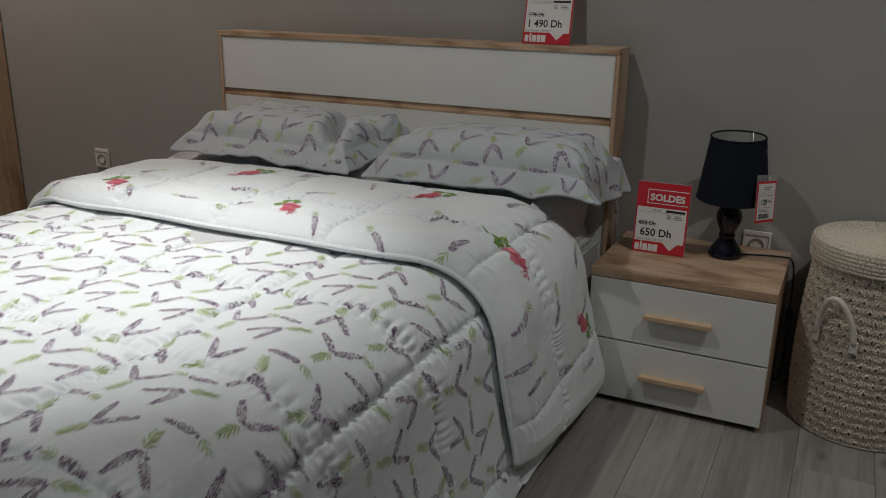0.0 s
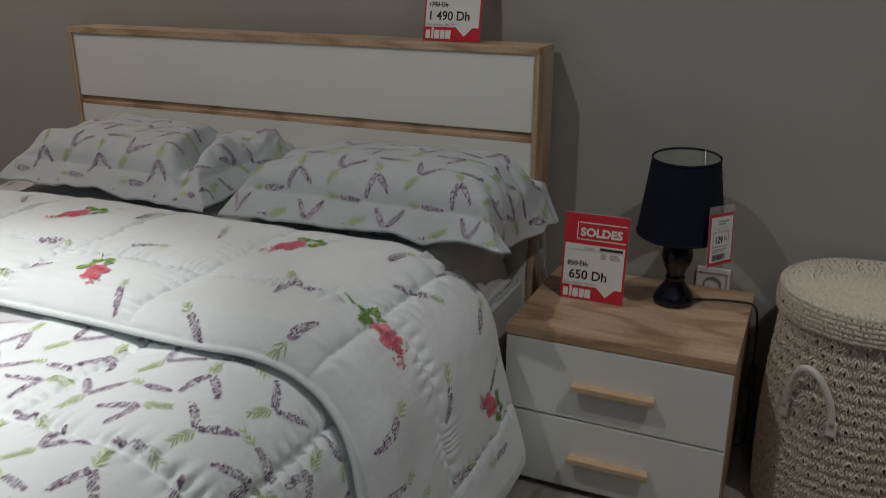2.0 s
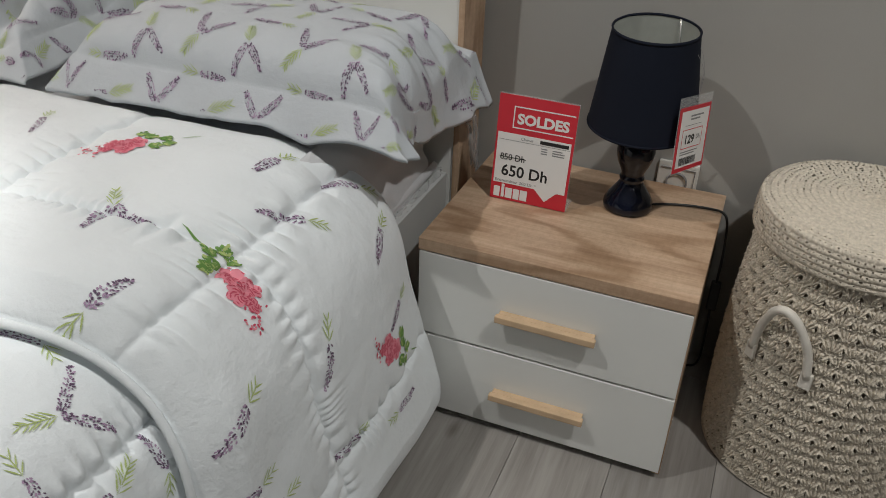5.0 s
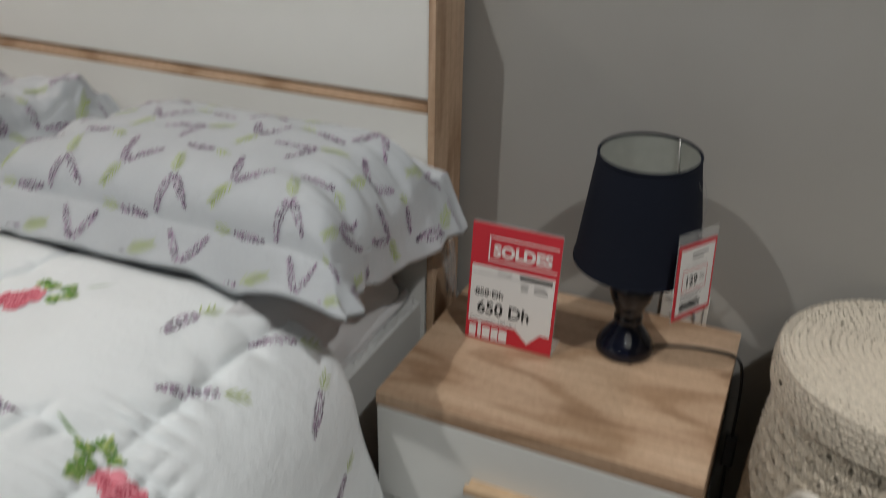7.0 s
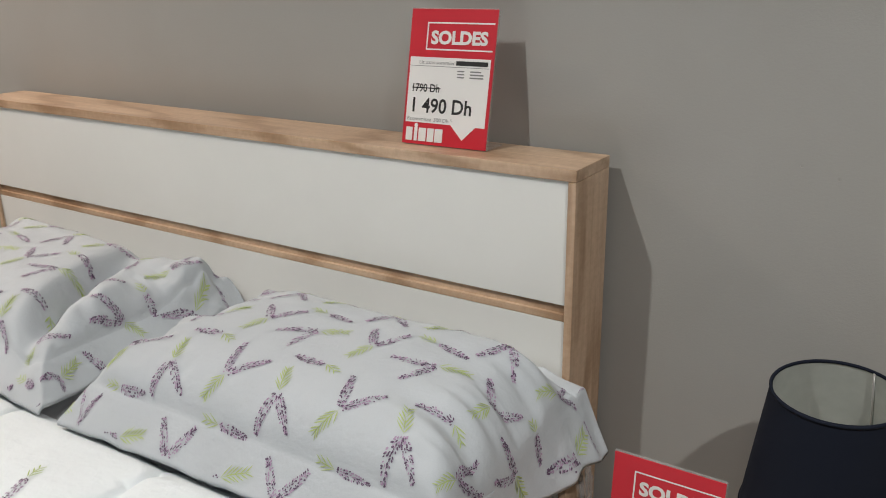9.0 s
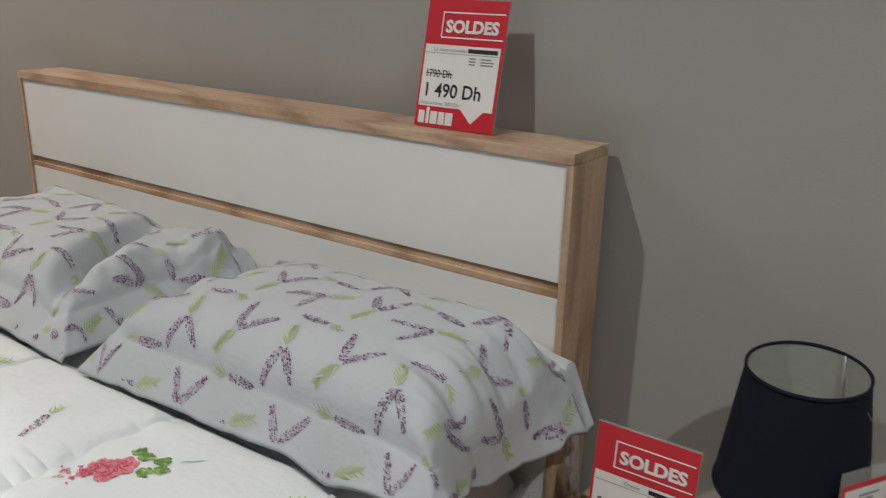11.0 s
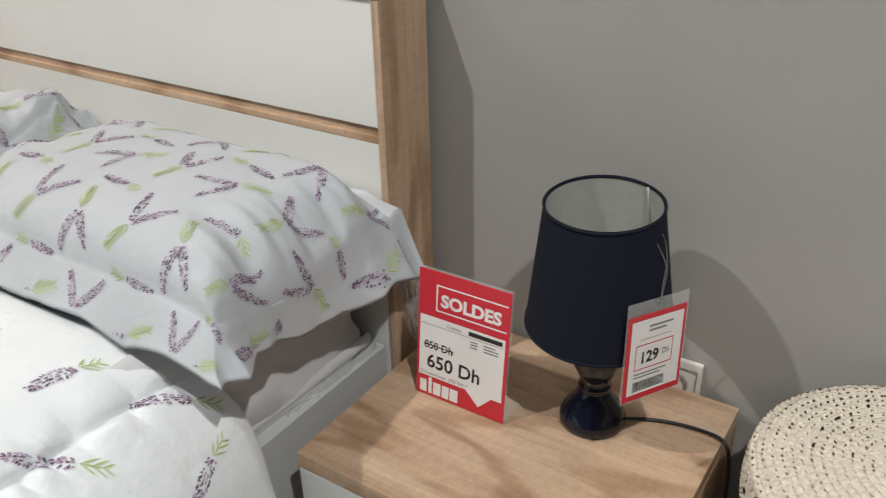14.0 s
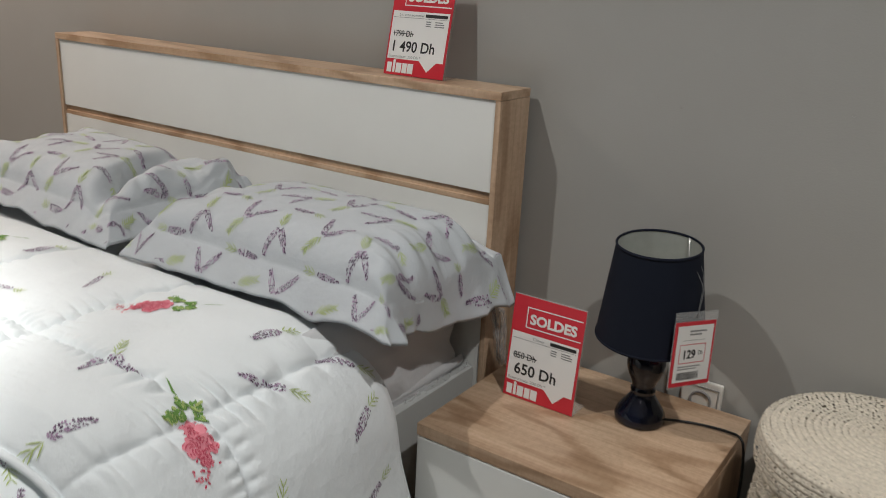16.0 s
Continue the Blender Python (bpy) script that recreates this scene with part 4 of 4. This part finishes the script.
for k in range(3):
    a = 0.6 + k * 2.0944
    part("carrier_wire", tube([(0.015 * math.cos(a), 0.015 * math.sin(a), 0.212), (0.100 * math.cos(a), 0.100 * math.sin(a), 0.205)], 0.0014, 6), STEEL, lamp)
cable = [(0.040, 0.018, 0.006), (0.070, 0.038, 0.004), (0.11, 0.052, 0.004), (0.158, 0.056, 0.005), (0.188, 0.046, 0.008), (0.198, 0.040, -0.02), (0.202, 0.038, -0.09), (0.202, 0.038, -0.15)]
part("cable", tube(cable, 0.0027, 8, 3), BLACK, lamp, "black cable")
part("cable_switch", box(0.192, 0.213, 0.028, 0.048, -0.215, -0.15, 0.004), BLACK, lamp, "black inline switch")
part("cable", tube([(0.202, 0.038, -0.215), (0.205, 0.05, -0.30), (0.205, 0.075, -0.40), (0.17, 0.085, -0.412)], 0.0027, 8, 3), BLACK, lamp, "black cable")


# ---- price tag on the lamp ----
def price_tag():
    t = thing("price_tag", (-0.146, 2.445, 0.5555), "red-edged price tag in a clear sleeve hanging from the lampshade", "price tag")
    t.matrix_world = pose(-0.146, 2.445, 0.5555, 0, 0, 65.5) @ pose(0, 0, 0, -6, 6, 0)
    W, H = 0.103, 0.119
    part("clear_sleeve", box(-W / 2 - 0.002, W / 2 + 0.004, 0.0006, 0.0018, -0.003, H + 0.018, 0.0005), SLEEVE, t, "clear plastic sleeve")
    part("card", box(-W / 2, W / 2, -0.0006, 0.0004, 0.0, H), RED, t, "red card edge")
    y = -0.0010
    flat("white_field", [(-W / 2 + 0.006, 0.008), (W / 2 - 0.005, 0.008), (W / 2 - 0.005, H - 0.007), (-W / 2 + 0.006, H - 0.007)], PAPER, t, y)
    y2 = y - 0.0004
    for x0, x1, z0, z1 in ((-0.015, 0.028, 0.100, 0.103), (-0.015, 0.016, 0.094, 0.097), (-0.030, 0.026, 0.0845, 0.0853), (-0.036, 0.022, 0.0355, 0.0375), (-0.036, 0.012, 0.031, 0.033)):
        bar(t, x0, x1, z0, z1, INK_GREY, y2)
    for r in ((-0.036, 0.031, 0.0765, 0.0778), (-0.036, 0.031, 0.0425, 0.0438), (-0.036, -0.0347, 0.0438, 0.0765), (0.0297, 0.031, 0.0438, 0.0765)):
        bar(t, *r, RED, y2, "price_frame")
    put_text(t, "129", -0.024, 0.0515, 0.030, 0.022, INK, y2, 0.0007)
    put_text(t, "Dh", 0.0125, 0.0565, 0.012, 0.012, INK, y2)
    rnd = random.Random(3)
    x = -0.036
    while x < 0.020:
        w = rnd.choice((0.0008, 0.0014, 0.0020))
        bar(t, x, x + w, 0.012, 0.026, INK, y2, "code_bar")
        x += w + rnd.choice((0.0008, 0.0013))
    part("eyelet", lathe([(0.0022, -0.0006), (0.004, -0.0006), (0.004, 0.0006), (0.0022, 0.0006)], 18, True), INK_GREY, t).matrix_local = pose(0, 0.0, H + 0.011, 90, 0, 0)
    part("string", tube([(0, -0.001, H + 0.011), (-0.002, -0.004, H + 0.05), (0.002, -0.004, H + 0.062), (-0.006, 0.012, H + 0.092), (-0.008, 0.024, H + 0.104)], 0.0004, 6, 2), INK_GREY, t, "thin clear tag string")
    part("string", tube([(0, -0.001, H + 0.011), (0.003, -0.004, H + 0.05), (0.002, -0.004, H + 0.062), (0.008, 0.008, H + 0.092), (0.006, 0.022, H + 0.104)], 0.0004, 6, 2), INK_GREY, t, "thin clear tag string")


price_tag()


# ---- crocheted laundry basket ----
KX, KY = 0.180, 2.455
basket = thing("laundry_basket", (KX, KY, 0), "natural crocheted cotton-rope laundry basket with a lid", "basket")


def body_radius(z):
    f = z / 0.485
    return 0.190 + 0.008 * math.sin(math.pi * min(1, f * 1.05)) - 0.010 * f ** 1.6


def crochet(name, radius_at, z0, z1, seg, rows, cell_w, cell_h, hole, parent, label):
    """Shell-stitch fabric turned round z: fans in offset rows with open gaps between them."""
    a = np.arange(seg) / seg
    z = np.linspace(z0, z1, rows)
    A, Z = np.meshgrid(a, z)
    R = np.array([radius_at(q) for q in z])[:, None] + 0 * A
    count = round(2 * math.pi * 0.20 / cell_w)
    v = (Z - z0) / cell_h
    row = np.floor(v)
    u = A * count + 0.5 * (row % 2) + 0.08 * vnoise(A * 60, Z * 20, 8)
    fu, fv = (u % 1) - 0.5, v % 1
    # each fan spreads upward from its foot
    ang = np.arctan2(fu, fv + 0.12)
    rad = np.hypot(fu, fv + 0.12)
    rib = np.cos(ang * 23.0 + 0.8 * vnoise(A * 150, Z * 90, 21))
    body = np.clip(1.15 - np.abs(rad - 0.62) / 0.55, 0, 1)
    h = 0.0050 * body * (0.45 + 0.55 * rib) + 0.0020 * vnoise(A * 420, Z * 330, 4) + 0.0016 * vnoise(A * 900, Z * 700, 5)
    left = 0.5 - np.abs(fu)
    gap = left / (0.5 * hole) + np.abs(fv - 0.30) / 0.26 < 1 + 0.5 * vnoise(A * 300, Z * 200, 6)
    gap |= np.abs(fu) / (0.30 * hole * 2) + fv / 0.13 < 1
    gap |= (rib < -0.86) & (rad > 0.42) & (rad < 0.80) & (np.abs(fu) < 0.42)
    X, Y = (R + h) * np.cos(2 * np.pi * A), (R + h) * np.sin(2 * np.pi * A)
    verts = np.stack([X, Y, Z], 2).reshape(-1, 3)
    g = gap
    faces = []
    for j in range(rows - 1):
        for i in range(seg):
            if not (g[j, i] and g[j, (i + 1) % seg] and g[j + 1, i]):
                k = (i + 1) % seg
                faces.append((j * seg + i, j * seg + k, (j + 1) * seg + k, (j + 1) * seg + i))
    return part(name, mesh_from(name, verts, faces, True), ROPE, parent, label)


crochet("woven_body", body_radius, 0.006, 0.490, 1050, 400, 0.036, 0.0250, 0.19, basket, "shell-stitch crocheted side")
part("base_ring", lathe([(0.0, 0.001), (0.190, 0.001), (0.195, 0.005), (0.190, 0.010), (0.0, 0.010)], 64), ROPE, basket)
# added liner: its darker rope tone paints the inside's shade behind the gaps
part("inner_lining", lathe([(0.180, 0.012), (0.187, 0.2), (0.174, 0.48)], 48), plain("gap_shade_tone", (0.42, 0.36, 0.27), 0.95), basket)


def lid():
    """Coiled rounds of rope stitches, slightly domed, with a rolled rim of three rounds."""
    rim = 0.189
    top = 0.560
    prof = []
    for k in range(150):
        r = 0.003 + (rim - 0.013) * k / 149
        prof.append((r, top - 0.012 * (r / rim) ** 3))
    for k in range(12):
        a = math.pi / 2 * k / 11
        prof.append((rim - 0.010 + 0.012 * math.sin(a), top - 0.024 + 0.012 * math.cos(a)))
    for k in range(1, 44):
        prof.append((rim + 0.002 + 0.002 * math.sin(k * 0.07), top - 0.024 - 0.050 * k / 43))
    seg = 860
    P = np.array(prof)
    d = np.concatenate([[0], np.cumsum(np.linalg.norm(np.diff(P, axis=0), axis=1))])
    tang = np.gradient(P, axis=0)
    tang /= np.maximum(np.linalg.norm(tang, axis=1, keepdims=True), 1e-9)
    nor = np.stack([-tang[:, 1], tang[:, 0]], 1)
    a = np.arange(seg) / seg
    A, D = np.meshgrid(a, d)
    ring = D / 0.0108 + 0.10 * vnoise(A * 46, D * 70, 12)
    k = np.floor(ring)
    fr = ring % 1
    count = np.maximum(8, np.round(2 * np.pi * np.minimum((k + 0.5) * 0.0108, rim) / 0.0108))
    st = (A * count + 0.37 * k + 0.45 * vnoise(A * 70, k * 3.1, 9)) % 1
    h = 0.0040 * np.sqrt(np.maximum(0, np.sin(np.pi * fr))) * (0.60 + 0.40 * np.sin(np.pi * st)) + 0.0007 * vnoise(A * 700, D * 700, 3)
    hole = ((fr - 0.20) ** 2 / 0.034 + (st - 0.5) ** 2 / 0.042 < 0.8 + 0.9 * vnoise(A * 150, D * 110, 7)) & (D > 0.02)
    Z = P[:, 1][:, None] + np.abs(nor[:, 1])[:, None] * h
    R = P[:, 0][:, None] + np.where(np.arange(len(P))[:, None] > 150, h, 0)
    verts = np.stack([R * np.cos(2 * np.pi * A), R * np.sin(2 * np.pi * A), Z], 2).reshape(-1, 3)
    faces = []
    rows = len(prof)
    for j in range(rows - 1):
        for i in range(seg):
            if not (hole[j, i] and hole[j + 1, i]):
                q = (i + 1) % seg
                faces.append((j * seg + i, (j + 1) * seg + i, (j + 1) * seg + q, j * seg + q))
    ob = part("lid", mesh_from("lid", verts, faces, True), ROPE, basket, "round coiled crochet lid")
    # added sheet under the lid, coloured as the shade seen through its holes
    part("lid_backing", lathe([(0.0, top - 0.008), (rim * 0.6, top - 0.010), (rim - 0.014, top - 0.021), (rim - 0.010, top - 0.07)], 48), plain("lid_hole_shade", (0.42, 0.36, 0.27), 0.95), ob)
    part("lid_knot", lathe([(0.0, top + 0.004), (0.006, top + 0.003), (0.009, top - 0.002)], 16), ROPE, ob)


lid()


def basket_handle(angle, spread, z_ends, rise):
    pts = []
    for k in range(17):
        f = k / 16
        a = radians(angle) + radians(spread) * (f - 0.5) * (1.0 if 0.15 < f < 0.85 else 1.04)
        z = z_ends + rise * math.sin(math.pi * f) ** 0.62
        r = body_radius(z) + 0.010 + 0.026 * math.sin(math.pi * f)
        pts.append((r * math.cos(a), r * math.sin(a), z))
    h = part("handle", tube(pts, 0.0078, 10, 1), CORD_WHITE, basket, "off-white stitched cord handle")
    for f, e in ((0, pts[0]), (1, pts[-1])):
        a = math.atan2(e[1], e[0])
        bm = box(-0.004, 0.004, -0.011, 0.011, -0.024, 0.010, 0.0035, 3)
        m = pose(e[0], e[1], e[2], 0, 0, math.degrees(a))
        bmesh.ops.transform(bm, matrix=m, verts=bm.verts[:])
        part("handle_tab", bm, CORD_WHITE, h, "stitched tab")


basket_handle(240, 30, 0.300, 0.118)
basket_handle(60, 30, 0.300, 0.100)


# ---- floor planks, laid along the bed ----
def plank_mesh(length):
    w, g = 0.193, 0.0004
    bm = box(-w / 2 + g, w / 2 - g, -length / 2 + g, length / 2 - g, -0.0098, 0.0, 0.0008, 1)
    me = bpy.data.meshes.new("floor_plank")
    bm.to_mesh(me)
    bm.free()
    me.materials.append(PLANK)
    return me


LONG = 1.285
boards = {}
row = 0
x = X0 + 0.0965
while x < X1:
    y = Y0 - LONG * ((row * 0.37) % 1.0)
    while y < WALL_Y:
        a, b = max(y, Y0), min(y + LONG, WALL_Y)
        if b - a > 0.02:
            key = round(b - a, 3)
            if key not in boards:
                boards[key] = plank_mesh(b - a)
            ob = new("floor_plank", boards[key])
            ob.parent = floor
            ob.location = (x, (a + b) / 2, 0.0)
        y += LONG
    x += 0.193
    row += 1
